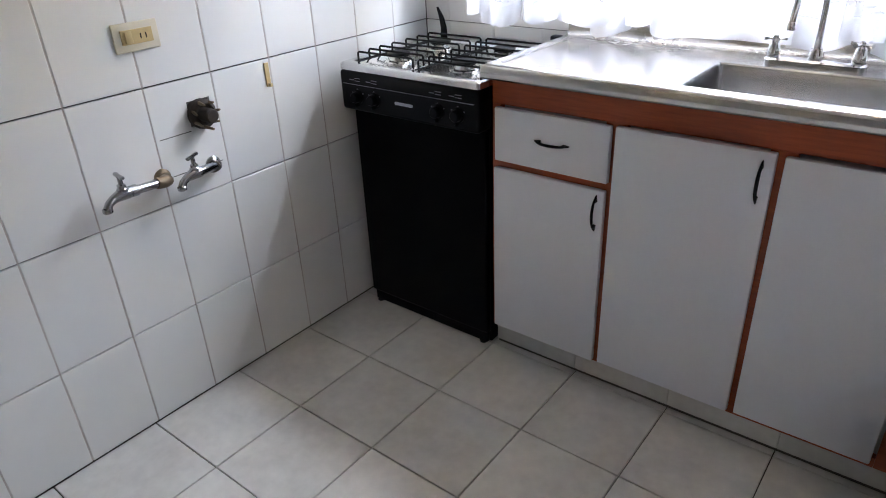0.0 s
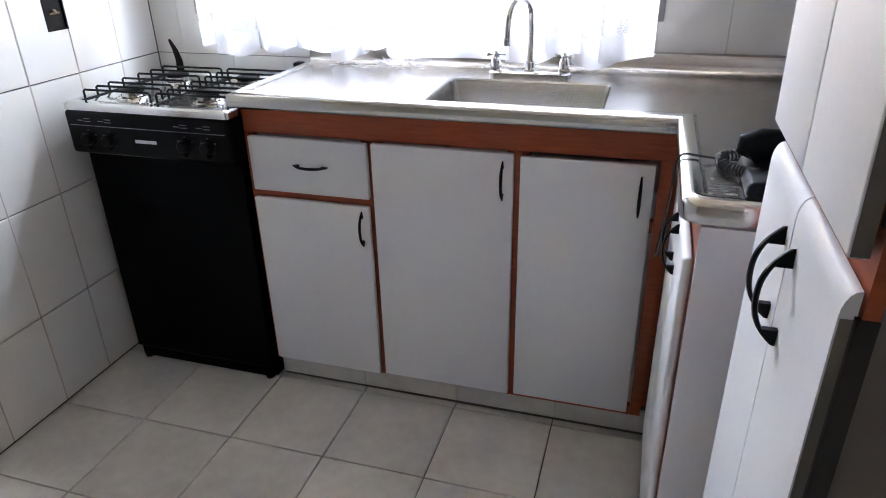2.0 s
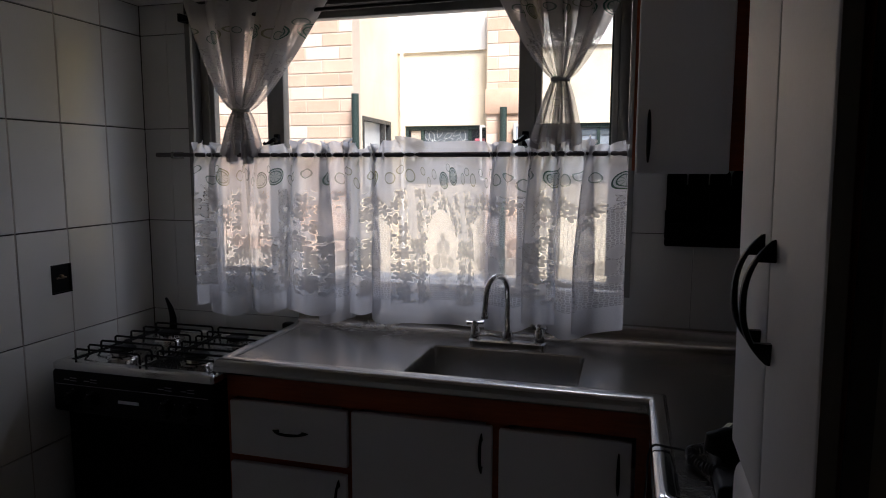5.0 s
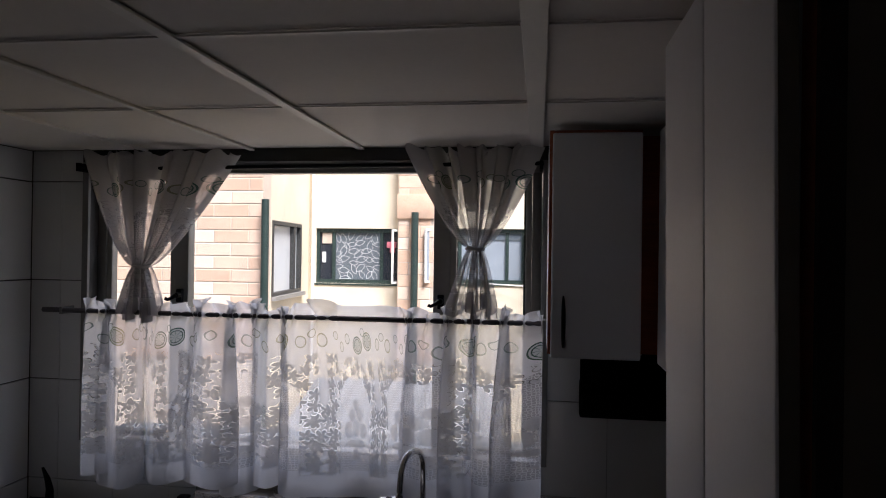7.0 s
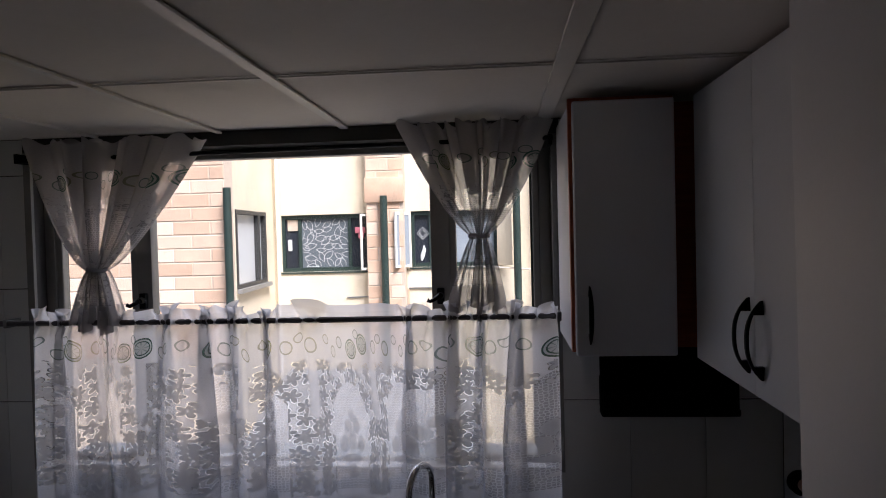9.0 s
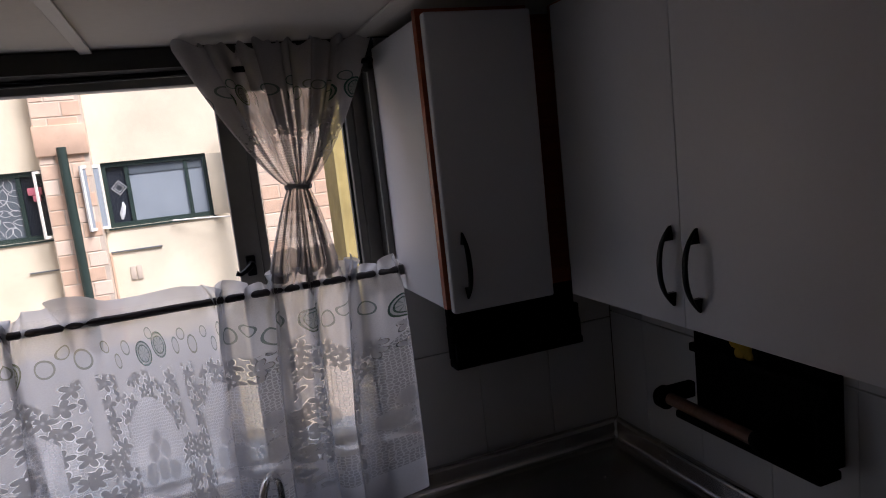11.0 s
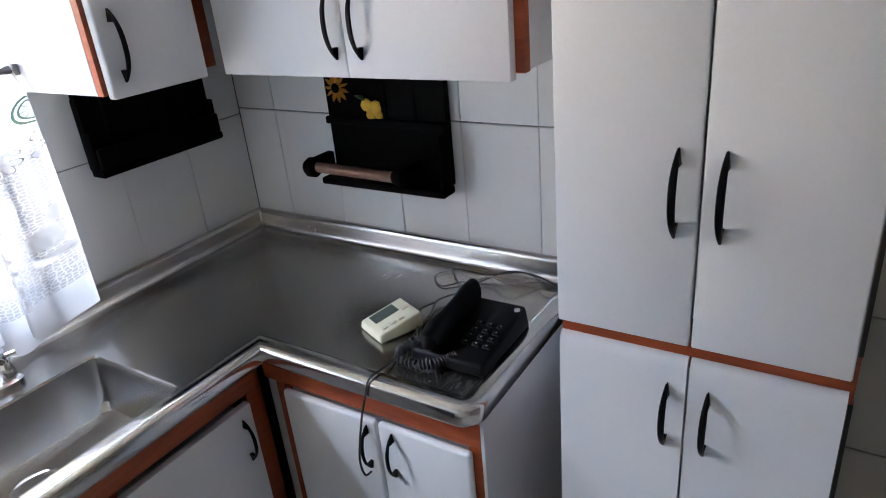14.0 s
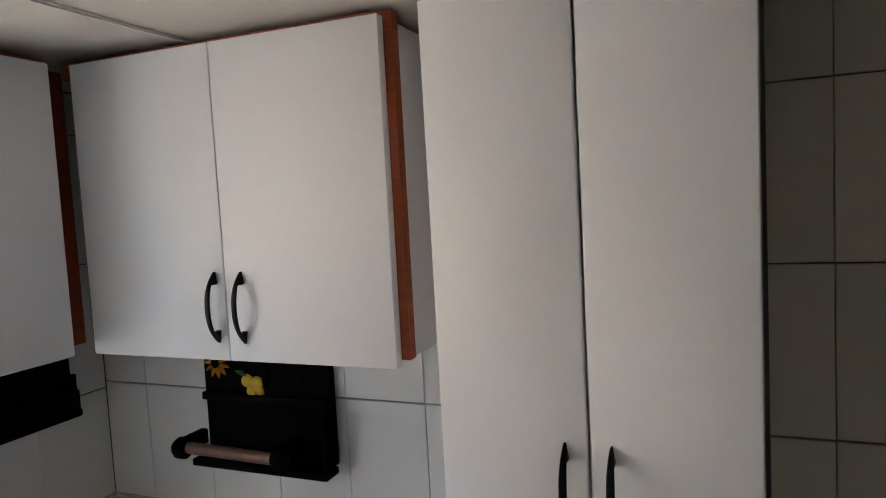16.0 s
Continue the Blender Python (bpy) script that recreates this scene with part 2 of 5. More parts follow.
FLOOR_TILE = surface("beige_floor_ceramic", (0.66, 0.64, 0.60), 0.30, tint=0.24, grain=26, stain=3.5, bump=0.05, by_object=0.09)
LAMINATE = surface("white_laminate", (0.74, 0.75, 0.78), 0.50, tint=0.035, grain=160, stain=2, bump=0.05)
CARCASS = surface("grey_white_board", (0.62, 0.62, 0.63), 0.5, tint=0.05, grain=120, stain=2, bump=0.05)
# board darkened to grey-brown to hold the shade of the pantry's south side
SHADED_BOARD = surface("shaded_side_board", (0.17, 0.14, 0.12), 0.5, tint=0.1, grain=60, stain=3, bump=0.06)
ORANGE = wood("reddish_stained_wood", (0.25, 0.046, 0.012), (0.42, 0.088, 0.022), (1.2, 1.2, 14))
BLACK = surface("black_plastic", (0.005, 0.005, 0.006), 0.4, tint=0.3, grain=200, stain=8, bump=0.06)
HANDLE = surface("satin_black_handle", (0.005, 0.005, 0.006), 0.32, tint=0.2, grain=100, stain=10, bump=0.03)
ENAMEL = surface("black_enamel", (0.003, 0.003, 0.004), 0.3, tint=0.3, grain=60, stain=3, bump=0.03)
IRON = surface("black_enamelled_wire", (0.012, 0.012, 0.012), 0.4, tint=0.4, grain=90, stain=20, bump=0.15)
PAINTED_BLACK = surface("black_painted_wood", (0.004, 0.0035, 0.0035), 0.7, tint=0.3, grain=50, stain=6, bump=0.15)
STEEL = steel("brushed_stainless_steel", (0.43, 0.41, 0.385), 0.27, (3, 9, 3), 0)
SINK_STEEL = steel("dull_sink_steel", (0.50, 0.49, 0.475), 0.25, (5, 5, 5), 0)
STEEL_EDGE = steel("polished_steel_edge", (0.66, 0.65, 0.63), 0.16, (6, 6, 6), 0.004)
SPLASH_STEEL = steel("polished_steel_splashback", (0.60, 0.57, 0.535), 0.27, (4, 4, 4), 0)
HOB_STEEL = steel("bright_hob_steel", (0.74, 0.74, 0.72), 0.17, (40, 2, 1))
CHROME = surface("chrome", (0.82, 0.82, 0.83), 0.07, 1.0, tint=0.05, grain=60, stain=20, bump=0.0, rough_var=0.05)
DULL_CHROME = surface("dulled_chrome", (0.42, 0.42, 0.43), 0.2, 1.0, tint=0.2, grain=60, stain=20, bump=0.05, rough_var=0.15)
# shade on the pantry doors' south edges, as a dark brown colour
EDGE_SHADE = surface("shaded_door_edge", (0.17, 0.15, 0.125), 0.55, tint=0.15, grain=60, stain=6, bump=0.05)
DARK_STRIP = surface("dark_brown_strip", (0.022, 0.017, 0.014), 0.6, tint=0.2, grain=60, stain=6, bump=0.05)
OLD_BRASS = surface("tarnished_brass", (0.20, 0.145, 0.09), 0.55, 0.6, tint=0.4, grain=70, stain=25, bump=0.3)
RUST = surface("rusty_iron_pipe", (0.055, 0.04, 0.03), 0.8, 0.3, tint=0.5, grain=90, stain=30, bump=0.6)
IVORY = surface("ivory_plastic", (0.66, 0.60, 0.46), 0.35, tint=0.08, grain=60, stain=12, bump=0.03)
OLD_IVORY = surface("yellowed_plastic", (0.58, 0.44, 0.20), 0.4, tint=0.15, grain=60, stain=20, bump=0.05)
CREAM = surface("cream_plastic", (0.70, 0.68, 0.52), 0.4, tint=0.06, grain=60, stain=12, bump=0.03)
LCD = surface("grey_green_display", (0.10, 0.12, 0.10), 0.2, tint=0.1, grain=40, stain=20, bump=0.0)
CORD = surface("dark_rubber_cord", (0.018, 0.018, 0.02), 0.5, tint=0.2, grain=90, stain=20, bump=0.0)
GREY_CORD = surface("grey_telephone_cord", (0.13, 0.125, 0.12), 0.5, tint=0.2, grain=90, stain=20, bump=0.0)
GREY_MARK = surface("grey_print", (0.30, 0.30, 0.32), 0.5, tint=0.1, grain=90, stain=20, bump=0.0)
PALE_MARK = surface("pale_metal_badge", (0.62, 0.62, 0.64), 0.3, 0.6, tint=0.1, grain=90, stain=20, bump=0.0)
SUNFLOWER = surface("orange_yellow_felt", (0.58, 0.25, 0.02), 0.8, tint=0.2, grain=120, stain=30, bump=0.3)
YELLOW = surface("yellow_felt", (0.56, 0.37, 0.03), 0.8, tint=0.2, grain=120, stain=30, bump=0.3)
LEAF = surface("green_felt", (0.05, 0.14, 0.04), 0.8, tint=0.2, grain=120, stain=30, bump=0.3)
ROLL_WOOD = wood("brown_turned_wood", (0.11, 0.055, 0.03), (0.20, 0.10, 0.06), (1, 14, 1))
CEILING_BOARD = surface("off_white_ceiling_board", (0.66, 0.62, 0.57), 0.8, tint=0.07, grain=70, stain=1.5, bump=0.12)
CEILING_BAR = surface("white_enamelled_bar", (0.66, 0.63, 0.58), 0.45, tint=0.08, grain=70, stain=5, bump=0.03)
# tone of the unseen south wall, set by how much light it throws back
BOUNCE_TONE = surface("unseen_wall_bounce_tone", (0.45, 0.42, 0.385), 0.8, tint=0.07, grain=40, stain=2, bump=0.2)
# dark paint of the side wing's window, and shade over the kitchen window
DARK_FRAME_AND_SHADE = surface("dark_grey_paint_and_shade", (0.040, 0.040, 0.038), 0.5, tint=0.2, grain=60, stain=8, bump=0.08)
FRAME_PAINT = surface("grey_painted_steel", (0.24, 0.235, 0.22), 0.45, tint=0.15, grain=60, stain=10, bump=0.08)
ROD_PAINT = surface("dark_brown_rod_paint", (0.11, 0.10, 0.105), 0.5, tint=0.3, grain=60, stain=20, bump=0.1)
SILL_PAINT = surface("white_painted_sill", (0.72, 0.71, 0.68), 0.5, tint=0.1, grain=50, stain=8, bump=0.08)
GREEN_PAINT = surface("dark_green_paint", (0.024, 0.044, 0.037), 0.5, tint=0.25, grain=30, stain=5, bump=0.1)
STUCCO = surface("cream_yellow_stucco", (0.80, 0.70, 0.53), 0.9, tint=0.2, grain=20, stain=1.6, bump=0.5)
PALE_STUCCO = surface("pale_cream_stucco", (0.86, 0.82, 0.75), 0.9, tint=0.1, grain=20, stain=1.2, bump=0.4)
OCHRE = surface("rough_ochre_stucco", (0.52, 0.40, 0.15), 0.9, tint=0.35, grain=14, stain=4, bump=1.0)
BRICK = surface("orange_pink_brick", (0.80, 0.55, 0.39), 0.9, tint=0.22, grain=60, stain=6, bump=0.5, by_object=0.18)


def vary_brick(material):
    """Some bricks are washed pale, some stay orange."""
    t = material.node_tree
    p = t.nodes["Principled BSDF"]
    old = p.inputs["Base Color"].links[0].from_socket
    info, ramp, mix = t.nodes.new("ShaderNodeObjectInfo"), t.nodes.new("ShaderNodeValToRGB"), t.nodes.new("ShaderNodeMix")
    mix.data_type = "RGBA"
    ramp.color_ramp.elements[0].position, ramp.color_ramp.elements[1].position = 0.25, 0.85
    ramp.color_ramp.elements[1].color = (0.55, 0.55, 0.55, 1)
    t.links.new(info.outputs["Random"], ramp.inputs[0])
    t.links.new(ramp.outputs[0], mix.inputs[0])
    t.links.new(old, mix.inputs[6])
    mix.inputs[7].default_value = (0.84, 0.74, 0.62, 1)
    t.links.new(mix.outputs[2], p.inputs["Base Color"])


vary_brick(BRICK)
MORTAR = surface("pale_mortar", (0.60, 0.50, 0.40), 0.95, tint=0.15, grain=80, stain=6, bump=0.5)
ROOF_GREY = surface("weathered_grey_roofing", (0.22, 0.225, 0.235), 0.8, tint=0.25, grain=20, stain=1.5, bump=0.2)
CONCRETE = surface("courtyard_concrete", (0.30, 0.285, 0.265), 0.9, tint=0.25, grain=30, stain=1, bump=0.4)
PANE_GREY = surface("curtained_pane", (0.30, 0.34, 0.38), 0.25, tint=0.12, grain=4, stain=2, bump=0.0)
PANE_SLATE = surface("dark_leaf_curtain", (0.13, 0.155, 0.175), 0.4, tint=0.15, grain=4, stain=2, bump=0.0)
PANE_PALE = surface("pale_curtained_pane", (0.66, 0.68, 0.68), 0.3, tint=0.12, grain=4, stain=2, bump=0.0)
# opaque pane; the unlit room behind it is put into the near-black colour
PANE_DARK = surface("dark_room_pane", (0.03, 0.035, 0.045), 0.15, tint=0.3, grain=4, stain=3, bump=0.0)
PINK = surface("pink_cloth", (0.75, 0.22, 0.28), 0.8, tint=0.1, grain=50, stain=10, bump=0.0)
for dull in (ENAMEL, PAINTED_BLACK):
    dull.node_tree.nodes["Principled BSDF"].inputs["Specular IOR Level"].default_value = 0.03
GLASS = window_glass("clear_window_glass")
SHEER = lace("white_lace_cloth", False)
# shaded copy of the lace, greyer and less translucent, for the upper drapes
SHEER_UP_SHADED = lace("shaded_white_lace_drape", True)

# ---- building helpers ----
PLACED = {}


def thing(name, at=(0, 0, 0), label="", category="", group="", kind=""):
    ob = new(name)
    ob.empty_display_size = 0.05
    ob.location = at
    PLACED[ob] = Vector(at)
    return tagged(ob, label, category, group, kind)


def mesh_of(bm, material, name, smooth=None):
    me = bpy.data.meshes.new(name)
    bm.normal_update()
    if smooth is not None:
        for f in bm.faces:
            f.smooth = True
        for e in bm.edges:
            if len(e.link_faces) == 2 and e.calc_face_angle(0) > radians(smooth):
                e.smooth = False
    bm.to_mesh(me)
    bm.free()
    me.materials.append(material)
    return me


def part(name, bm, material, parent=None, label="", m=None, smooth=35, category="", group="", kind=""):
    """One mesh object from a bmesh (or a shared mesh) in world places, or at the pose m."""
    me = bm if isinstance(bm, bpy.types.Mesh) else mesh_of(bm, material, name, smooth)
    ob = new(name, me)
    base = m if m is not None else Matrix.Identity(4)
    if parent is not None:
        ob.parent = parent
        base = Matrix.Translation(-PLACED.get(parent, Vector((0, 0, 0)))) @ base
    ob.matrix_basis = base
    PLACED[ob] = Vector((0, 0, 0)) if m is None else m.translation.copy()
    return tagged(ob, label, category, group, kind)


def box(bm, x0, x1, y0, y1, z0, z1, bevel=0.0, seg=2):
    vs = [bm.verts.new((x, y, z)) for x in (x0, x1) for y in (y0, y1) for z in (z0, z1)]
    quads = ((0, 1, 3, 2), (4, 6, 7, 5), (0, 4, 5, 1), (2, 3, 7, 6), (0, 2, 6, 4), (1, 5, 7, 3))
    fs = [bm.faces.new([vs[i] for i in q]) for q in quads]
    if bevel:
        es = list({e for f in fs for e in f.edges})
        bmesh.ops.bevel(bm, geom=es, offset=bevel, segments=seg, affect="EDGES", profile=0.5)
    return bm


def boxes(*rows, bevel=0.0, seg=2):
    bm = bmesh.new()
    for r in rows:
        box(bm, *r, bevel=bevel, seg=seg)
    return bm


def tube(bm, pts, radius, sides=10, close=True, flat=1.0):
    """A round bar along points; radius may be one number or one for each point."""
    pts = [Vector(p) for p in pts]
    rings, side = [], None
    for i, p in enumerate(pts):
        d = (pts[min(i + 1, len(pts) - 1)] - pts[max(i - 1, 0)]).normalized()
        if side is None:
            side = d.cross(Vector((0, 0, 1)) if abs(d.z) < 0.9 else Vector((0, 1, 0))).normalized()
        side = (side - d * side.dot(d)).normalized()
        up = d.cross(side)
        r = radius[i] if isinstance(radius, (list, tuple)) else radius
        rings.append([bm.verts.new(p + r * (math.cos(2 * math.pi * k / sides) * side + flat * math.sin(2 * math.pi * k / sides) * up)) for k in range(sides)])
    for a, b in zip(rings, rings[1:]):
        for k in range(sides):
            bm.faces.new((a[k], a[(k + 1) % sides], b[(k + 1) % sides], b[k]))
    if close:
        bm.faces.new(rings[0][::-1])
        bm.faces.new(rings[-1])
    return bm


def turned(bm, profile, m=None, sides=20):
    """A turned body: (radius, height) from bottom to top, at the pose m."""
    m = m or Matrix.Identity(4)
    rings = [[bm.verts.new(m @ Vector((r * math.cos(2 * math.pi * k / sides), r * math.sin(2 * math.pi * k / sides), z))) for k in range(sides)] for r, z in profile]
    for a, b in zip(rings, rings[1:]):
        for k in range(sides):
            bm.faces.new((a[k], a[(k + 1) % sides], b[(k + 1) % sides], b[k]))
    bm.faces.new(rings[0][::-1])
    bm.faces.new(rings[-1])
    return bm


def axes(x, y, z, at):
    return Matrix(((x[0], y[0], z[0], at[0]), (x[1], y[1], z[1], at[1]), (x[2], y[2], z[2], at[2]), (0, 0, 0, 1)))


def facing_window_wall(at):
    """A pose whose x runs along the far wall and whose z looks out of it into the room (towards -y)."""
    return axes((1, 0, 0), (0, 0, 1), (0, -1, 0), at)


def facing_left_wall(at):
    return axes((0, 1, 0), (0, 0, 1), (1, 0, 0), at)


def facing_right_wall(at):
    return axes((0, -1, 0), (0, 0, 1), (-1, 0, 0), at)


# ---- tiles ----
TILE_MESH = {}


def tile_mesh(w, h, thick, edge, material):
    key = (round(w, 3), round(h, 3), material.name)
    if key not in TILE_MESH:
        bm = bmesh.new()
        a = [bm.verts.new((sx * w / 2, sy * h / 2, 0)) for sx, sy in ((-1, -1), (1, -1), (1, 1), (-1, 1))]
        b = [bm.verts.new((sx * w / 2, sy * h / 2, thick - edge)) for sx, sy in ((-1, -1), (1, -1), (1, 1), (-1, 1))]
        c = [bm.verts.new((sx * (w / 2 - edge), sy * (h / 2 - edge), thick)) for sx, sy in ((-1, -1), (1, -1), (1, 1), (-1, 1))]
        for lo, hi in ((a, b), (b, c)):
            for k in range(4):
                bm.faces.new((lo[k], lo[(k + 1) % 4], hi[(k + 1) % 4], hi[k]))
        bm.faces.new(c)
        TILE_MESH[key] = mesh_of(bm, material, "tile")
    return TILE_MESH[key]


def lay(parent, where, us, vs, holes, material, joint=0.0028, side=0.0011, thick=0.008, edge=0.0012, name="tile"):
    """Tiles between the joints us and vs; where(u, v) is the pose of a tile's middle on its bed."""
    rng = random.Random(len(us) * 31 + len(vs))
    for u0, u1 in zip(us, us[1:]):
        for v0, v1 in zip(vs, vs[1:]):
            cells = [(u0, u1, v0, v1)]
            for h0, h1, k0, k1 in holes:
                cut = []
                for a0, a1, b0, b1 in cells:
                    if h1 <= a0 or h0 >= a1 or k1 <= b0 or k0 >= b1:
                        cut.append((a0, a1, b0, b1))
                        continue
                    if b0 < k0:
                        cut.append((a0, a1, b0, k0))
                    if b1 > k1:
                        cut.append((a0, a1, k1, b1))
                    m0, m1 = max(b0, k0), min(b1, k1)
                    if a0 < h0:
                        cut.append((a0, h0, m0, m1))
                    if a1 > h1:
                        cut.append((h1, a1, m0, m1))
                cells = cut
            mid = where((u0 + u1) / 2, (v0 + v1) / 2)
            mid = mid @ pose(0, 0, rng.uniform(-0.0005, 0.0003), rng.uniform(-0.10, 0.10), rng.uniform(-0.10, 0.10))
            if cells == [(u0, u1, v0, v1)]:
                part(name, tile_mesh(u1 - u0 - side, v1 - v0 - joint, thick, edge, material), None, parent, m=mid)
                continue
            bm = bmesh.new()
            for a0, a1, b0, b1 in cells:
                a0, a1 = a0 + (side / 2 if a0 == u0 else 0), a1 - (side / 2 if a1 == u1 else 0)
                b0, b1 = b0 + (joint / 2 if b0 == v0 else 0), b1 - (joint / 2 if b1 == v1 else 0)
                if a1 - a0 > 0.004 and b1 - b0 > 0.004:
                    cu, cv = (u0 + u1) / 2, (v0 + v1) / 2
                    box(bm, a0 - cu, a1 - cu, b0 - cv, b1 - cv, 0, thick)
            if bm.verts:
                part(name, bm, material, parent, m=mid, smooth=None)
            else:
                bm.free()


def fill_upright(parent, where, us, v0, v1, holes, material, wide):
    """Pale grout in the upright joints, a little under the tiles' faces."""
    bm = bmesh.new()
    for u in us:
        spans = [(v0, v1)]
        for h0, h1, k0, k1 in holes:
            if h0 - 0.002 < u < h1 + 0.002:
                spans = [c for a, b in spans for c in ((a, min(b, k0)), (max(a, k1), b)) if c[1] - c[0] > 0.004]
        for a, b in spans:
            box(bm, u - wide / 2, u + wide / 2, a, b, 0.0005, 0.0068)
    bmesh.ops.transform(bm, matrix=where(0, 0), verts=bm.verts)
    return part("joint_filler", bm, material, parent, smooth=None)


# ---- shell of the room ----
ROOM_X, ROOM_S, CEIL = 2.2, -3.0, 1.992
SILL, HEAD, WIN_L, WIN_R = 1.070, 1.953, 0.200, 1.630
floor = part("floor", boxes((-0.2, 2.4, ROOM_S - 0.2, 0.0, -0.15, -0.006)), FLOOR_GROUT, None, "beige ceramic tile floor with dark joints", category="floor", kind="structure")
wall_west = part("wall_west", boxes((-0.158, -0.008, ROOM_S - 0.15, 0.15, -0.006, CEIL + 0.1)), GROUT, None, "wall of white upright ceramic tiles with dark joints", category="wall", kind="structure")
wall_east = part("wall_east", boxes((2.208, 2.358, ROOM_S - 0.15, 0.15, -0.006, CEIL + 0.1)), GROUT, None, "wall of white upright ceramic tiles behind cabinets", category="wall", kind="structure")
wall_north = part("wall_north", boxes((-0.008, WIN_L, 0.008, 0.15, -0.006, CEIL + 0.1), (WIN_R, 2.208, 0.008, 0.15, -0.006, CEIL + 0.1),
                                      (WIN_L, WIN_R, 0.008, 0.0850, -0.006, SILL), (WIN_L, WIN_R, 0.0850, 0.15, -0.006, SILL - 0.0305), (WIN_L, WIN_R, 0.008, 0.15, HEAD, CEIL + 0.1)), GROUT, None,
                  "tiled outer wall with a wide window opening", category="wall", kind="structure")
# unseen wall behind the camera, placed and toned to control bounced light
wall_south = part("wall_south", boxes((-0.008, 2.208, ROOM_S - 0.15, ROOM_S, -0.006, CEIL + 0.1)), BOUNCE_TONE, None, "unseen plain brown-grey wall, added to close the room and set its bounce light", category="wall", kind="structure")

bm = bmesh.new()
bar_x, bar_y = (-0.008, 0.400, 0.746, 1.089, 1.612, 2.208), (ROOM_S, -2.48, -2.005, -1.53, -1.056, -0.583, 0.008)
for x0, x1 in zip(bar_x, bar_x[1:]):
    for y0, y1 in zip(bar_y, bar_y[1:]):
        box(bm, x0 + 0.002, x1 - 0.002, y0 + 0.002, y1 - 0.002, CEIL + random.uniform(0, 0.003), CEIL + 0.02)
box(bm, -0.008, 2.208, ROOM_S, 0.008, CEIL + 0.02, CEIL + 0.1)
ceiling = part("ceiling", bm, CEILING_BOARD, None, "suspended ceiling of off-white boards in a bar grid", category="ceiling", kind="structure", smooth=None)
for x in bar_x[1:-1]:
    wide = 0.018 if x > 1.5 else 0.011 if x > 1 else 0.008 if x > 0.5 else 0.003
    part("ceiling_bar", boxes((x - wide, x + wide, ROOM_S, 0.0, CEIL - 0.006, CEIL - 0.001), (x - 0.003, x + 0.003, ROOM_S, 0.0, CEIL - 0.001, CEIL + 0.015), bevel=0.0008, seg=1), CEILING_BAR, None,
         "white metal bar of the suspended ceiling", category="ceiling bar", group="ceiling bars", kind="structure")
for y in bar_y[1:-1]:
    for x0, x1 in zip(bar_x, bar_x[1:]):
        part("ceiling_bar", boxes((x0 + 0.012, x1 - (0.02 if x1 > 1.5 else 0.012), y - 0.004, y + 0.004, CEIL - 0.004, CEIL - 0.001)), CEILING_BAR, None,
             "white metal bar of the suspended ceiling", category="ceiling bar", group="ceiling bars", kind="structure")


# ---- handles ----
def handle_mesh(length, out, thick, name):
    """A bow handle: a swelling arc with two wedge feet; x along it, z away from the door."""
    bm = bmesh.new()
    pts, rad = [], []
    for i in range(21):
        q = -1 + i / 10
        pts.append((q * length / 2, 0, 0.0035 + out * (1 - abs(q) ** 2.4)))
        rad.append(thick * (0.34 + 0.50 * (1 - abs(q) ** 3)))
    tube(bm, pts, rad, 8, True, 0.66)
    for q in (-1, 1):
        # a wedge foot, tall at the outer end and running out towards the middle
        x0, x1 = q * length / 2 * 1.02, q * length / 2 * 0.66
        w = thick * 0.66
        low = [bm.verts.new((x, y, 0)) for x, y in ((x0, -w * 0.2), (x1, -w), (x1, w), (x0, w * 0.2))]
        top = [bm.verts.new((x, y, z)) for x, y, z in ((x0, -w * 0.2, 0.003), (x1, -w * 0.9, out * 0.72), (x1, w * 0.9, out * 0.72), (x0, w * 0.2, 0.003))]
        for k in range(4):
            bm.faces.new((low[k], low[(k + 1) % 4], top[(k + 1) % 4], top[k]))
        bm.faces.new(top)
        bm.faces.new(low[::-1])
    bmesh.ops.recalc_face_normals(bm, faces=bm.faces)
    return mesh_of(bm, HANDLE, name, 40)


HANDLE_BASE = handle_mesh(0.102, 0.020, 0.0050, "handle")
HANDLE_WALL = handle_mesh(0.122, 0.022, 0.0062, "handle")
HANDLE_PANTRY = handle_mesh(0.120, 0.024, 0.0062, "handle")


HANDLE_LOW = handle_mesh(0.112, 0.024, 0.0060, "handle")


def upright_on_north(x, y, z):
    return axes((0, 0, 1), (-1, 0, 0), (0, -1, 0), (x, y, z))


def upright_on_east(x, y, z):
    return axes((0, 0, 1), (0, 1, 0), (-1, 0, 0), (x, y, z))


# ---- base cabinets under the window ----
DOOR_Y = -0.465


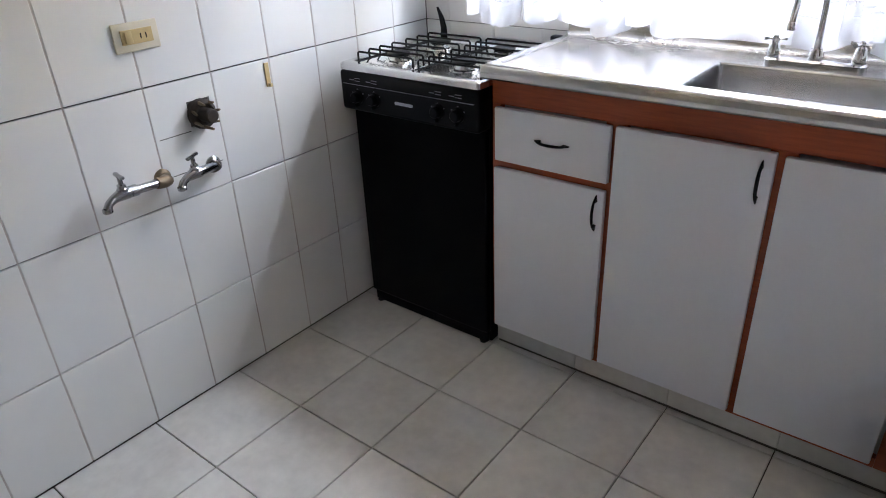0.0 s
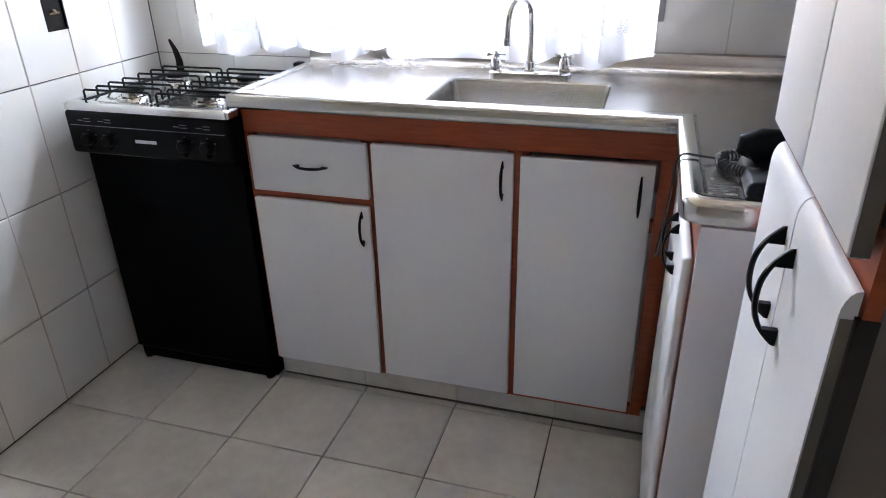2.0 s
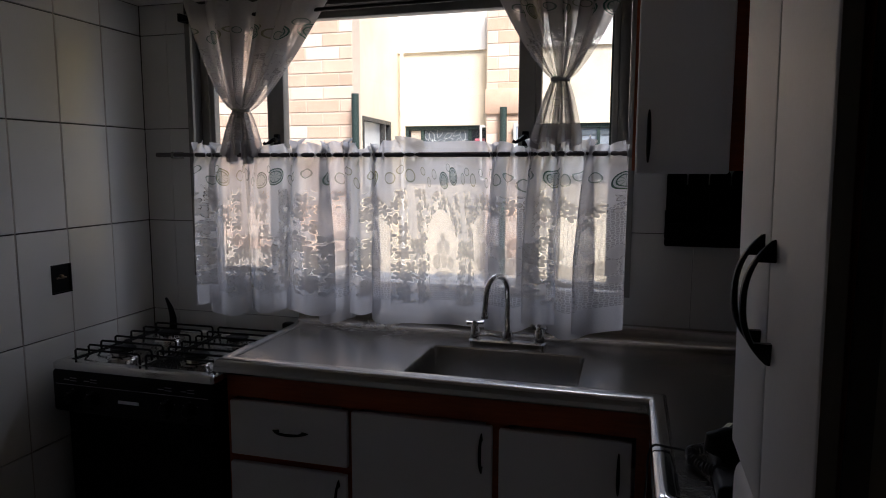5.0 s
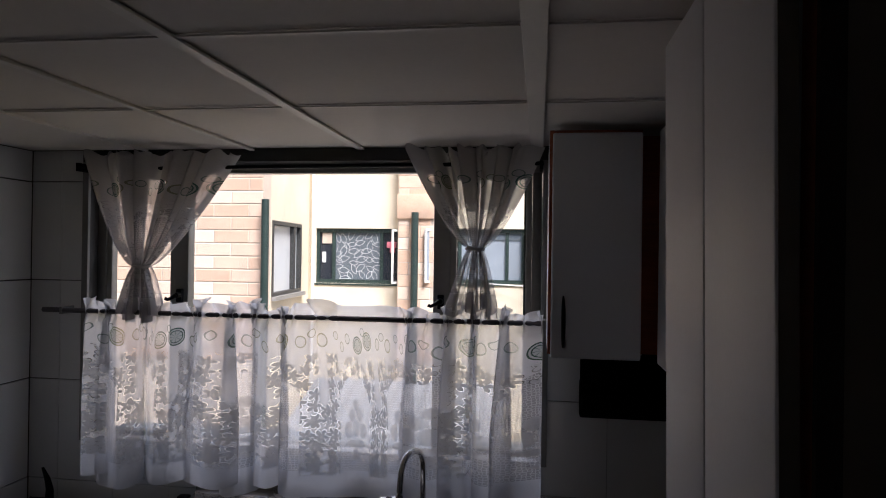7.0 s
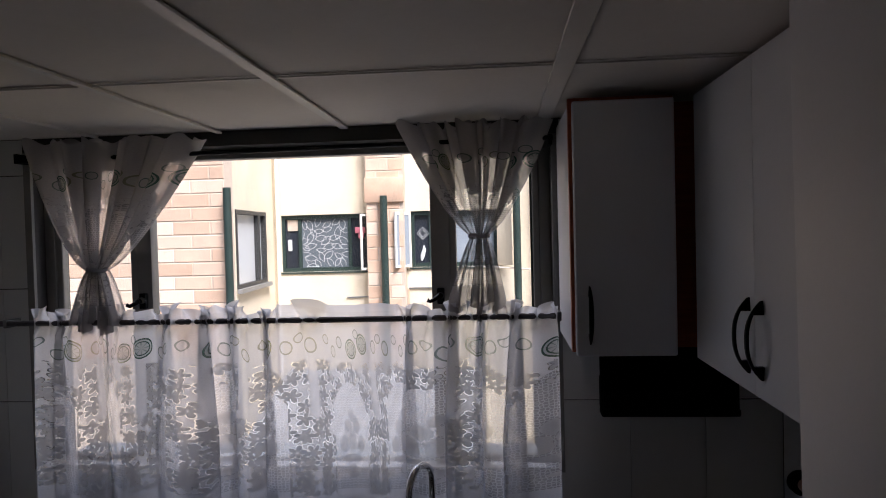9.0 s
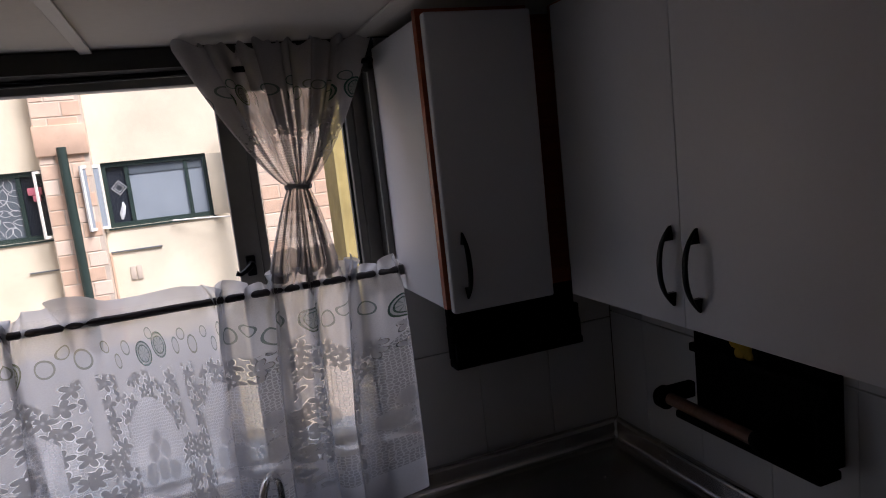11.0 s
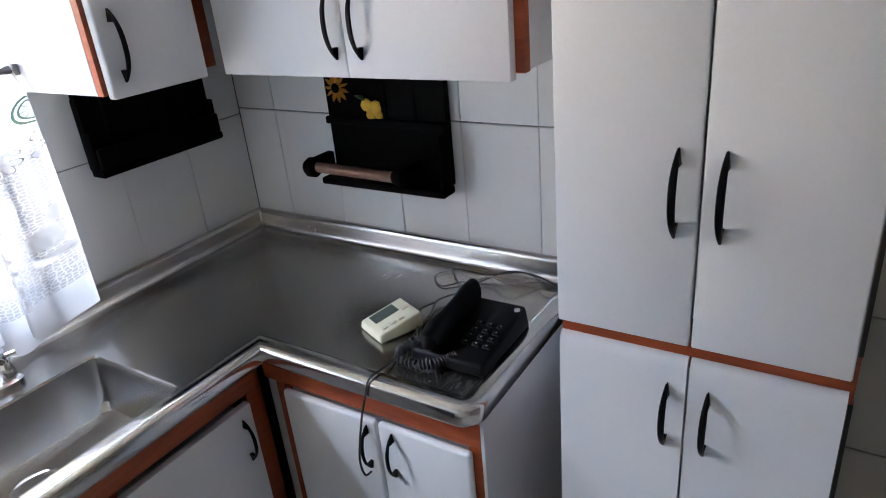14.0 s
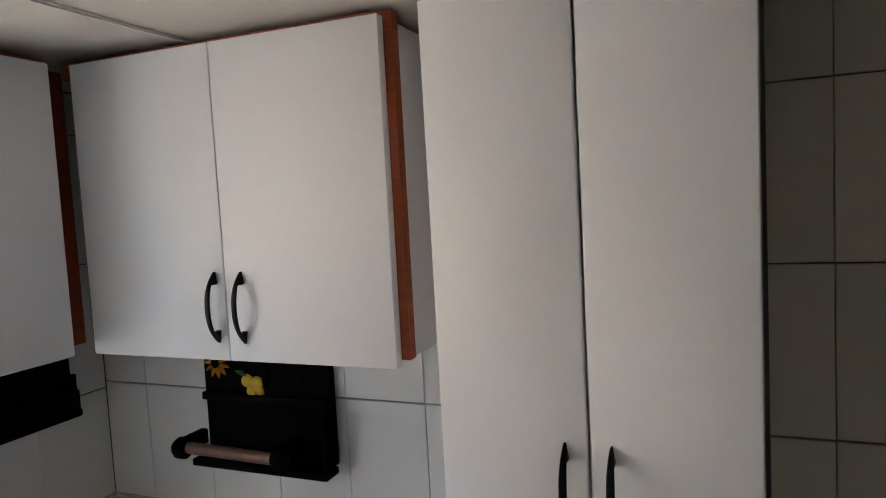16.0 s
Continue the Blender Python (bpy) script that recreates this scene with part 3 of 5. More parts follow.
def north_unit(x0, x1, fronts, label, body_top=0.895):
    """A cabinet in the window run: body, face frame, then drawers and doors as (name, x0, x1, z0, z1, handle x, handle z, flat)."""
    cab = thing("base_cabinet", ((x0 + x1) / 2, -0.23, 0.09), label, "cabinet", "base cabinets")
    part("body", boxes((x0 + 0.001, x1 - 0.001, -0.425, -0.012, 0.09, body_top)), CARCASS, cab)
    part("face_frame", boxes((x0, x1, -0.444, -0.4255, 0.822, 0.897), (x0, x0 + 0.028, -0.444, -0.4255, 0.09, 0.8215), (x1 - 0.028, x1, -0.444, -0.4255, 0.09, 0.8215),
                             (x0 + 0.0285, x1 - 0.0285, -0.444, -0.4255, 0.64, 0.67), (x0 + 0.0285, x1 - 0.0285, -0.444, -0.4255, 0.09, 0.118)), ORANGE, cab, "reddish stained wooden face frame")
    for name, a, b, c, d, hx, hz, flat in fronts:
        leaf = part(name, boxes((a, b, DOOR_Y, DOOR_Y + 0.018, c, d), bevel=0.004, seg=2), LAMINATE, cab, "white laminate front")
        m = facing_window_wall((hx, DOOR_Y, hz)) if flat else upright_on_north(hx, DOOR_Y, hz)
        part("handle", HANDLE_BASE, None, leaf, "black bow handle", m=m)
    return cab


north_unit(0.590, 0.9605, [("drawer", 0.609, 0.954, 0.664, 0.818, 0.792, 0.746, True), ("door", 0.605, 0.950, 0.10, 0.642, 0.930, 0.578, False)],
           "white base cabinet with a drawer over a door, reddish frame")
north_unit(0.9605, 1.3475, [("door", 0.966, 1.338, 0.105, 0.820, 1.313, 0.750, False)], "white single-door base cabinet under the sink", 0.74)
north_unit(1.3475, 1.705, [("door", 1.355, 1.668, 0.11, 0.816, 1.639, 0.738, False)], "white single-door base cabinet in the counter corner", 0.74)
plinth = part("plinth", boxes((0.590, 2.19, -0.413, -0.05, 0.0, 0.09), (1.79, 2.19, -0.970, -0.4135, 0.0, 0.09)), FLOOR_GROUT, None, "low cabinet plinth faced with beige tile", category="plinth", kind="structure")

# corner leg of the run
leg = thing("base_cabinet", (1.97, -0.74, 0.09), "white two-door base cabinet at the counter's short leg", "cabinet", "base cabinets")
part("body", boxes((1.753, 2.19, -0.971, -0.43, 0.09, 0.895)), CARCASS, leg)
part("end_panel", boxes((1.732, 2.19, -0.978, -0.9715, 0.0, 0.895)), LAMINATE, leg)
part("face_frame", boxes((1.732, 1.7525, -0.971, -0.447, 0.832, 0.897), (1.732, 1.7525, -0.971, -0.946, 0.09, 0.8315), (1.732, 1.7525, -0.503, -0.480, 0.09, 0.8315),
                         (1.732, 1.7525, -0.9455, -0.5005, 0.09, 0.115)), ORANGE, leg, "reddish stained wooden face frame")
part("corner_post", boxes((1.7055, 1.7520, -0.400, -0.385, 0.09, 0.897)), ORANGE, leg, "reddish stained corner post")
for y0, y1, hy in ((-0.752, -0.512, -0.731), (-0.957, -0.755, -0.79)):
    leaf = part("door", boxes((1.714, 1.7315, y0, y1, 0.11, 0.829), bevel=0.008, seg=3), LAMINATE, leg, "white laminate door with rounded edges")
    part("handle", HANDLE_BASE, None, leaf, "black bow handle", m=upright_on_east(1.714, hy, 0.765))

# ---- steel worktop with sink ----
TOP = 0.935


def swept(bm, path, profile):
    """A profile of (outward, height) along a flat path of (x, y), mitred; outward is to the right of the way."""
    rings = []
    for i, p in enumerate(path):
        p = Vector(p)
        a = (p - Vector(path[i - 1])).normalized() if i else None
        b = (Vector(path[i + 1]) - p).normalized() if i + 1 < len(path) else None
        na = Vector((a.y, -a.x)) if a else None
        nb = Vector((b.y, -b.x)) if b else None
        if na is None or nb is None:
            out = nb if na is None else na
        else:
            out = (na + nb) / (1 + na.dot(nb))
        rings.append([bm.verts.new((p.x + out.x * o, p.y + out.y * o, z)) for o, z in profile])
    for r, s in zip(rings, rings[1:]):
        for k in range(len(profile) - 1):
            bm.faces.new((r[k], r[k + 1], s[k + 1], s[k]))
    return bm


def rounded_rect(x0, x1, y0, y1, r, z, n=6):
    pts = []
    for cx, cy, a0 in ((x1 - r, y1 - r, 0), (x0 + r, y1 - r, 90), (x0 + r, y0 + r, 180), (x1 - r, y0 + r, 270)):
        for k in range(n + 1):
            a = radians(a0 + 90 * k / n)
            pts.append((cx + r * math.cos(a), cy + r * math.sin(a), z))
    return pts


def skin(bm, loops, cap=False):
    rings = [[bm.verts.new(p) for p in loop] for loop in loops]
    for a, b in zip(rings, rings[1:]):
        for k in range(len(a)):
            bm.faces.new((a[k], a[(k + 1) % len(a)], b[(k + 1) % len(a)], b[k]))
    if cap:
        bm.faces.new(rings[-1])
    return bm


SX0, SX1, SY0, SY1 = 1.103, 1.540, -0.452, -0.182
worktop = thing("worktop", (1.4, -0.25, 0.9), "brushed stainless steel corner worktop with rolled edge and splashback", "worktop")
bm = bmesh.new()
for x0, x1, y0, y1 in ((0.605, 1.085, -0.475, -0.02), (1.085, 1.558, -0.165, -0.02), (1.085, 1.558, -0.475, -0.470), (1.558, 1.718, -0.475, -0.02),
                       (1.718, 2.178, -0.475, -0.02), (1.718, 2.178, -0.963, -0.475)):
    bm.faces.new([bm.verts.new(p) for p in ((x0, y0, TOP), (x1, y0, TOP), (x1, y1, TOP), (x0, y1, TOP))])
skin(bm, [rounded_rect(1.085, 1.558, -0.470, -0.165, 0.0004, TOP), rounded_rect(SX0, SX1, SY0, SY1, 0.018, TOP)])
bmesh.ops.remove_doubles(bm, verts=bm.verts, dist=0.0003)
part("deck", bm, STEEL, worktop, "brushed steel deck, dulled and scratched", smooth=20)
turned_corner = tuple((1.738 - 0.020 * math.cos(radians(q)), -0.943 - 0.020 * math.sin(radians(q))) for q in (0, 22.5, 45, 67.5, 90))
edge_path = ((0.605, -0.02), (0.605, -0.475), (1.718, -0.475)) + turned_corner + ((2.178, -0.963),)
prof = [(-0.0200, TOP + 0.0002), (-0.0175, TOP + 0.0012), (-0.0150, TOP + 0.0040), (-0.0110, TOP + 0.0046), (-0.004, TOP + 0.0052), (0.003, TOP + 0.0050), (0.009, TOP + 0.0038), (0.014, TOP + 0.001), (0.0185, TOP - 0.004), (0.0205, TOP - 0.011), (0.0208, TOP - 0.029), (0.0185, TOP - 0.035), (0.012, TOP - 0.038), (0.003, TOP - 0.0385)]
part("front_edge", swept(bmesh.new(), edge_path[::1], [(o, z) for o, z in prof]), STEEL_EDGE, worktop, "polished rolled steel edge", smooth=60)
# upstand: a rolled lip at the tiles, an upright face and a cove that runs out into the deck
lip = [(0.0, 0.900), (0.0, 0.984), (0.002, 0.9885), (0.007, 0.9910), (0.013, 0.9900), (0.0175, 0.9855), (0.0195, 0.9790), (0.0200, 0.9600), (0.0215, 0.9505), (0.0255, 0.9425), (0.0320, 0.9378), (0.0420, TOP + 0.0010), (0.0460, TOP + 0.0004)]
back = part("splashback", swept(bmesh.new(), ((0.590, -0.001), (2.199, -0.001), (2.199, -0.980)), lip), SPLASH_STEEL, worktop, "polished steel upstand with a rolled lip", smooth=50)
bm = bmesh.new()
bead = [Vector((2.199 - o - 0.0012, -0.001 - o - 0.0012, z + 0.0008)) for o, z in lip[3:]]
tube(bm, bead, [0.0045] * 5 + [0.007] * (len(bead) - 5), 8, True, 0.5)
part("weld_seam", bm, STEEL_EDGE, back, "bright ground weld in the corner")
for outline in ([(0.5898, -0.001 - o, z) for o, z in lip] + [(0.5898, -0.047, 0.900)], [(2.199 - o, -0.9802, z) for o, z in lip] + [(2.153, -0.9802, 0.900)]):
    bm = bmesh.new()
    bm.faces.new([bm.verts.new(p) for p in outline])
    part("end_cap", bm, SPLASH_STEEL, back, smooth=None)
for r in ((0.606, 1.08, -0.47, -0.02, 0.898, 0.926), (1.56, 2.178, -0.47, -0.02, 0.898, 0.926), (1.73, 2.178, -0.953, -0.4705, 0.898, 0.926)):
    part("underside", boxes(r), CARCASS, worktop)
bowl = bmesh.new()
skin(bowl, [rounded_rect(SX0, SX1, SY0, SY1, 0.018, TOP), rounded_rect(SX0 + 0.003, SX1 - 0.003, SY0 + 0.003, SY1 - 0.003, 0.017, TOP - 0.004),
            rounded_rect(SX0 + 0.008, SX1 - 0.008, SY0 + 0.032, SY1 - 0.006, 0.016, TOP - 0.030), rounded_rect(SX0 + 0.012, SX1 - 0.012, SY0 + 0.038, SY1 - 0.010, 0.016, TOP - 0.104), rounded_rect(SX0 + 0.016, SX1 - 0.016, SY0 + 0.043, SY1 - 0.016, 0.03, TOP - 0.120),
            rounded_rect(SX0 + 0.03, SX1 - 0.03, SY0 + 0.055, SY1 - 0.03, 0.025, TOP - 0.127), rounded_rect(1.282, 1.366, -0.316, -0.232, 0.0415, TOP - 0.132)], True)
sink = part("sink", bowl, SINK_STEEL, worktop, "deep rectangular stainless steel sink bowl", smooth=28)
drain = turned(bmesh.new(), [(0.046, 0), (0.046, 0.003), (0.040, 0.005), (0.034, 0.002), (0.020, 0.002), (0.018, 0.006), (0.006, 0.007)], Matrix.Translation((1.324, -0.274, TOP - 0.132)))
part("drain", drain, CHROME, sink, "round chrome drain")

# ---- faucet ----
faucet = thing("kitchen_faucet", (1.31, -0.118, TOP), "chrome bridge faucet with gooseneck spout and cross handles", "faucet")
bm = bmesh.new()
skin(bm, [rounded_rect(1.198, 1.424, -0.146, -0.092, 0.018, TOP), rounded_rect(1.198, 1.424, -0.146, -0.092, 0.018, TOP + 0.010), rounded_rect(1.203, 1.419, -0.141, -0.097, 0.016, TOP + 0.014)], True)
part("base_plate", bm, CHROME, faucet)
sp = [(1.311, -0.118, TOP + 0.012), (1.311, -0.118, TOP + 0.06), (1.311, -0.118, TOP + 0.125)]
for k in range(1, 12):
    a = math.pi * k / 11
    sp.append((1.311 - 0.022 * (1 - math.cos(a)), -0.118 - 0.048 * (1 - math.cos(a)), TOP + 0.150 + 0.058 * math.sin(a)))
sp += [(1.266, -0.216, TOP + 0.13), (1.265, -0.217, TOP + 0.108)]
part("spout", tube(bmesh.new(), sp, [0.0085] * len(sp), 14), CHROME, faucet)
part("spout_collar", turned(bmesh.new(), [(0.017, 0.012), (0.017, 0.030), (0.013, 0.036), (0.013, 0.042)], Matrix.Translation((1.311, -0.118, TOP))), CHROME, faucet)
part("aerator", turned(bmesh.new(), [(0.0105, 0.096), (0.0105, 0.112), (0.009, 0.115)], Matrix.Translation((1.265, -0.217, TOP))), CHROME, faucet)
for hx, turn in ((1.215, 20), (1.404, -25)):
    valve = part("valve", turned(bmesh.new(), [(0.016, 0.012), (0.017, 0.02), (0.014, 0.035), (0.011, 0.048), (0.008, 0.052), (0.008, 0.062), (0.006, 0.066)], Matrix.Translation((hx, -0.118, TOP))), CHROME, faucet)
    bm = bmesh.new()
    for q in (0, 90):
        d = Vector((math.cos(radians(turn + q)), math.sin(radians(turn + q)), 0)) * 0.026
        c = Vector((hx, -0.118, TOP + 0.058))
        tube(bm, [c - d, c - d * 0.75, c, c + d * 0.75, c + d], [0.0065, 0.0055, 0.004, 0.0055, 0.0065], 8)
    part("cross_handle", bm, CHROME, valve)


# ---- gas stove ----
def stove():
    x0, x1, yf, yb = 0.052, 0.580, -0.455, -0.035
    st = thing("gas_stove", ((x0 + x1) / 2, -0.25, 0), "black enamelled four-burner gas stove with steel hob", "stove")
    part("body", boxes((x0 + 0.006, x1 - 0.006, yf + 0.02, yb, 0.0, 0.868), bevel=0.004), ENAMEL, st)
    part("oven_door", boxes((x0 + 0.004, x1 - 0.004, yf - 0.006, yf + 0.0195, 0.045, 0.735), bevel=0.007, seg=3), ENAMEL, st, "plain black oven door")
    part("kick_panel", boxes((x0 + 0.012, x1 - 0.012, yf + 0.004, yf + 0.0195, 0.004, 0.041), bevel=0.002), ENAMEL, st)
    panel = part("control_panel", boxes((x0 - 0.006, x1 + 0.002, -0.502, yf + 0.0195, 0.742, 0.868), bevel=0.012, seg=4), BLACK, st, "black control panel with grey markings")
    part("stripe", boxes((x0 + 0.01, x1 - 0.012, -0.5035, -0.5015, 0.826, 0.8275)), GREY_MARK, panel)
    part("badge", boxes((0.275, 0.345, -0.5035, -0.5015, 0.786, 0.795), bevel=0.0006, seg=1), PALE_MARK, panel, "pale badge")
    for kx in (0.122, 0.192, 0.440, 0.512):
        m = axes((1, 0, 0), (0, 0, 1), (0, -1, 0), (kx, -0.502, 0.790))
        kn = part("knob", turned(bmesh.new(), [(0.023, 0), (0.023, 0.004), (0.018, 0.007), (0.016, 0.020), (0.013, 0.023)], None, 24), BLACK, panel, m=m)
        part("grip", boxes((kx - 0.004, kx + 0.004, -0.531, -0.520, 0.774, 0.806), bevel=0.002), BLACK, kn)
        for j in (-1, 0, 1):
            part("mark", boxes((kx + j * 0.022 - 0.0016, kx + j * 0.022 + 0.0016, -0.5035, -0.5015, 0.812 - abs(j) * 0.012, 0.815 - abs(j) * 0.012)), GREY_MARK, panel)
        part("symbol", boxes((kx - 0.030, kx - 0.012, -0.5035, -0.5015, 0.840, 0.842), (kx - 0.008, kx + 0.014, -0.5035, -0.5015, 0.838, 0.8395), (kx - 0.008, kx + 0.014, -0.5035, -0.5015, 0.846, 0.8475)), GREY_MARK, panel)
    # hob tray with two sunk fields
    bm = bmesh.new()
    skin(bm, [rounded_rect(x0 - 0.004, x1 + 0.004, -0.500, yb, 0.010, 0.8685), rounded_rect(x0 - 0.004, x1 + 0.004, -0.500, yb, 0.010, 0.885), rounded_rect(x0 + 0.002, x1 - 0.002, -0.494, yb - 0.006, 0.010, 0.890),
              rounded_rect(x0 + 0.022, x1 - 0.022, -0.470, yb - 0.026, 0.012, 0.890), rounded_rect(x0 + 0.030, x1 - 0.030, -0.462, yb - 0.034, 0.012, 0.883)], True)
    hob = part("hob", bm, HOB_STEEL, st, "bright stainless steel hob plate")
    part("hob_rib", boxes((0.308, 0.326, -0.46, -0.072, 0.8832, 0.889), bevel=0.002), HOB_STEEL, hob)
    for bx in (0.190, 0.445):
        for by in (-0.375, -0.165):
            m = Matrix.Translation((bx, by, 0.8832))
            bn = part("burner", turned(bmesh.new(), [(0.048, 0), (0.046, 0.004), (0.034, 0.007), (0.032, 0.016), (0.028, 0.018)], m, 28), STEEL_EDGE, st)
            part("burner_cap", turned(bmesh.new(), [(0.030, 0.018), (0.036, 0.020), (0.036, 0.025), (0.030, 0.028), (0.008, 0.029)], m, 28), IRON, bn, "black burner cap")
    # wire grates
    for gx0, gx1 in ((0.082, 0.306), (0.328, 0.552)):
        bm = bmesh.new()
        top, foot = 0.914, 0.886
        for gx in (gx0, gx1):
            tube(bm, [(gx, -0.458, foot), (gx, -0.082, foot)], 0.003, 6)
        for gy in (-0.445, -0.395, -0.345, -0.285, -0.215, -0.155, -0.095):
            tube(bm, [(gx0, gy, foot), (gx0, gy, top - 0.004), (gx0 + 0.005, gy, top), (gx1 - 0.005, gy, top), (gx1, gy, top - 0.004), (gx1, gy, foot)], 0.0034, 7)
        part("grate", bm, IRON, st, "black wire pan grate")
    # hinge brackets of the lost lid
    bm = bmesh.new()
    tube(bm, [(0.112, -0.045, 0.885), (0.114, -0.046, 0.925), (0.110, -0.052, 0.960), (0.098, -0.058, 0.995)], [0.016, 0.014, 0.011, 0.005], 8, True, 0.5)
    part("lid_hinge", bm, BLACK, st, "black curved lid hinge")
    part("lid_hinge", boxes((0.545, 0.580, -0.060, -0.030, 0.886, 0.935), bevel=0.006, seg=2), BLACK, st, "black lid hinge block")
    for px in (x0 + 0.03, x1 - 0.03):
        part("foot", turned(bmesh.new(), [(0.014, -0.0), (0.014, 0.004)], Matrix.Translation((px, yf + 0.01, 0.0)), 12), BLACK, st)


stove()


# ---- wall cabinets ----
cab = thing("wall_cabinet", (1.76, -0.16, 1.44), "white single-door wall cabinet beside the window", "cabinet", "wall cabinets")
part("body", boxes((1.644, 1.862, -0.290, -0.004, 1.441, 1.968), bevel=0.0015, seg=1), LAMINATE, cab)
part("face_frame", boxes((1.644, 1.8625, -0.308, -0.2905, 1.930, 1.983), (1.644, 1.664, -0.308, -0.2905, 1.441, 1.9295), (1.8625, 1.9390, -0.262, -0.246, 1.441, 1.975), (1.6645, 1.8615, -0.308, -0.2905, 1.441, 1.460)), ORANGE, cab, "reddish stained wooden face frame")
leaf = part("door", boxes((1.651, 1.861, -0.3285, -0.3085, 1.434, 1.974), bevel=0.005, seg=3), LAMINATE, cab, "white laminate door")
part("handle", HANDLE_WALL, None, leaf, "black bow handle", m=upright_on_north(1.680, -0.3285, 1.522))

cab = thing("wall_cabinet", (2.05, -0.65, 1.44), "white two-door wall cabinet with reddish edging", "cabinet", "wall cabinets")
part("body", boxes((1.940, 2.196, -0.988, -0.312, 1.442, 1.968), bevel=0.0015, seg=1), LAMINATE, cab)
part("face_frame", boxes((1.918, 1.9395, -0.990, -0.290, 1.955, 1.984), (1.918, 1.9395, -0.990, -0.955, 1.441, 1.9545), (1.918, 1.9395, -0.340, -0.309, 1.441, 1.9545), (1.918, 1.9395, -0.9545, -0.3405, 1.441, 1.462)), ORANGE, cab, "reddish stained wooden face frame")
for y0, y1, hy in ((-0.6550, -0.334, -0.612), (-0.976, -0.6560, -0.668)):
    leaf = part("door", boxes((1.897, 1.9175, y0, y1, 1.431, 1.975), bevel=0.0022, seg=2), LAMINATE, cab, "white laminate door")
    part("handle", HANDLE_WALL, None, leaf, "black bow handle", m=upright_on_east(1.897, hy - 0.024, 1.525))

# ---- tall pantry ----
PN, PM, PS = -1.095, -1.290, -1.486
cab = thing("pantry_cabinet", (1.99, -1.29, 0), "tall white four-door pantry cabinet with reddish rails", "cabinet")
part("body", boxes((1.826, 2.196, PS + 0.001, PN - 0.002, 0.08, 1.975)), CARCASS, cab)
# faces away from the window; its shade is put into the board's colour
part("side_panel", boxes((1.8175, 2.196, PS - 0.006, PS - 0.0005, 0.0, 1.976)), SHADED_BOARD, cab)
part("base", boxes((1.86, 2.196, PS + 0.01, PN - 0.01, 0.0, 0.0795)), CARCASS, cab)
part("face_frame", boxes((1.801, 1.8255, PS - 0.006, PN, 1.940, 1.980), (1.8045, 1.8168, PS - 0.006, PN, 1.050, 1.125), (1.8045, 1.8255, PS, PS + 0.025, 0.08, 1.0495), (1.8045, 1.8255, PN - 0.025, PN, 0.08, 1.0495),
                         (1.801, 1.8255, PS, PS + 0.025, 1.1255, 1.9395), (1.801, 1.8255, PN - 0.025, PN, 1.1255, 1.9395), (1.8045, 1.8255, PS + 0.0255, PN - 0.0255, 0.08, 0.11)), ORANGE, cab, "reddish stained wooden face frame")
for z0, z1 in ((0.08, 1.0495), (1.1255, 1.9395)):
    part("edge_strip", boxes((1.8008, 1.8172, PS - 0.007, PS - 0.0003, z0, z1)), DARK_STRIP, cab, "near-black edge strip")
for y0, y1, hy in ((PM + 0.0018, PN, -1.261), (PS, PM - 0.0018, -1.318)):
    bm = boxes((1.7850, 1.8000, y0, y1, 1.096, 1.944), bevel=0.003, seg=3)
    for v in bm.verts:
        # the tall doors hang a little proud at the top
        v.co.x -= 0.012 * (v.co.z - 1.096) / 0.85
    leaf = part("door", bm, LAMINATE, cab, "tall white laminate door")
    if y0 == PS:
        # thin sheet over the white south edge, coloured as its shade
        band = boxes((1.7868, 1.7998, PS - 0.0012, PS - 0.0002, 1.0985, 1.9415))
        for v in band.verts:
            v.co.x -= 0.012 * (v.co.z - 1.096) / 0.85
        part("edge_band", band, EDGE_SHADE, leaf, "thin dark strip for the shade on the door's south edge")
    part("handle", HANDLE_PANTRY, None, leaf, "black bow handle", m=upright_on_east(1.7820, hy, 1.322))
    bm = bmesh.new()
    prof = [(1.8030, 0.095), (1.7905, 0.095), (1.7900, 0.098)]
    prof += [(1.7900 + 0.0115 * (1 - math.cos(radians(q))), 1.046 + 0.0245 * math.sin(radians(q))) for q in (0, 18, 36, 54, 72, 90)] + [(1.8030, 1.0705)]
    ends = [[bm.verts.new((x, y, z)) for x, z in prof] for y in (y0, y1)]
    for k in range(len(prof)):
        bm.faces.new((ends[0][k], ends[0][(k + 1) % len(prof)], ends[1][(k + 1) % len(prof)], ends[1][k]))
    bm.faces.new(ends[0][::-1])
    bm.faces.new(ends[1])
    bmesh.ops.recalc_face_normals(bm, faces=bm.faces)
    leaf = part("door", bm, LAMINATE, cab, "white laminate door with a rounded top")
    if y0 == PS:
        # the same shade colour laid over the lower door's south edge
        part("edge_band", boxes((1.7915, 1.8028, PS - 0.0012, PS - 0.0002, 0.098, 1.046)), EDGE_SHADE, leaf, "thin dark strip for the shade on the door's south edge")
    part("handle", HANDLE_LOW, None, leaf, "black bow handle", m=upright_on_east(1.790, hy - 0.002, 0.969))

# ---- window ----
window = thing("window_1", (0.91, 0.08, SILL), "three-light grey steel window with opening side sashes", "window", kind="structure")
FY0, FY1 = 0.045, 0.085
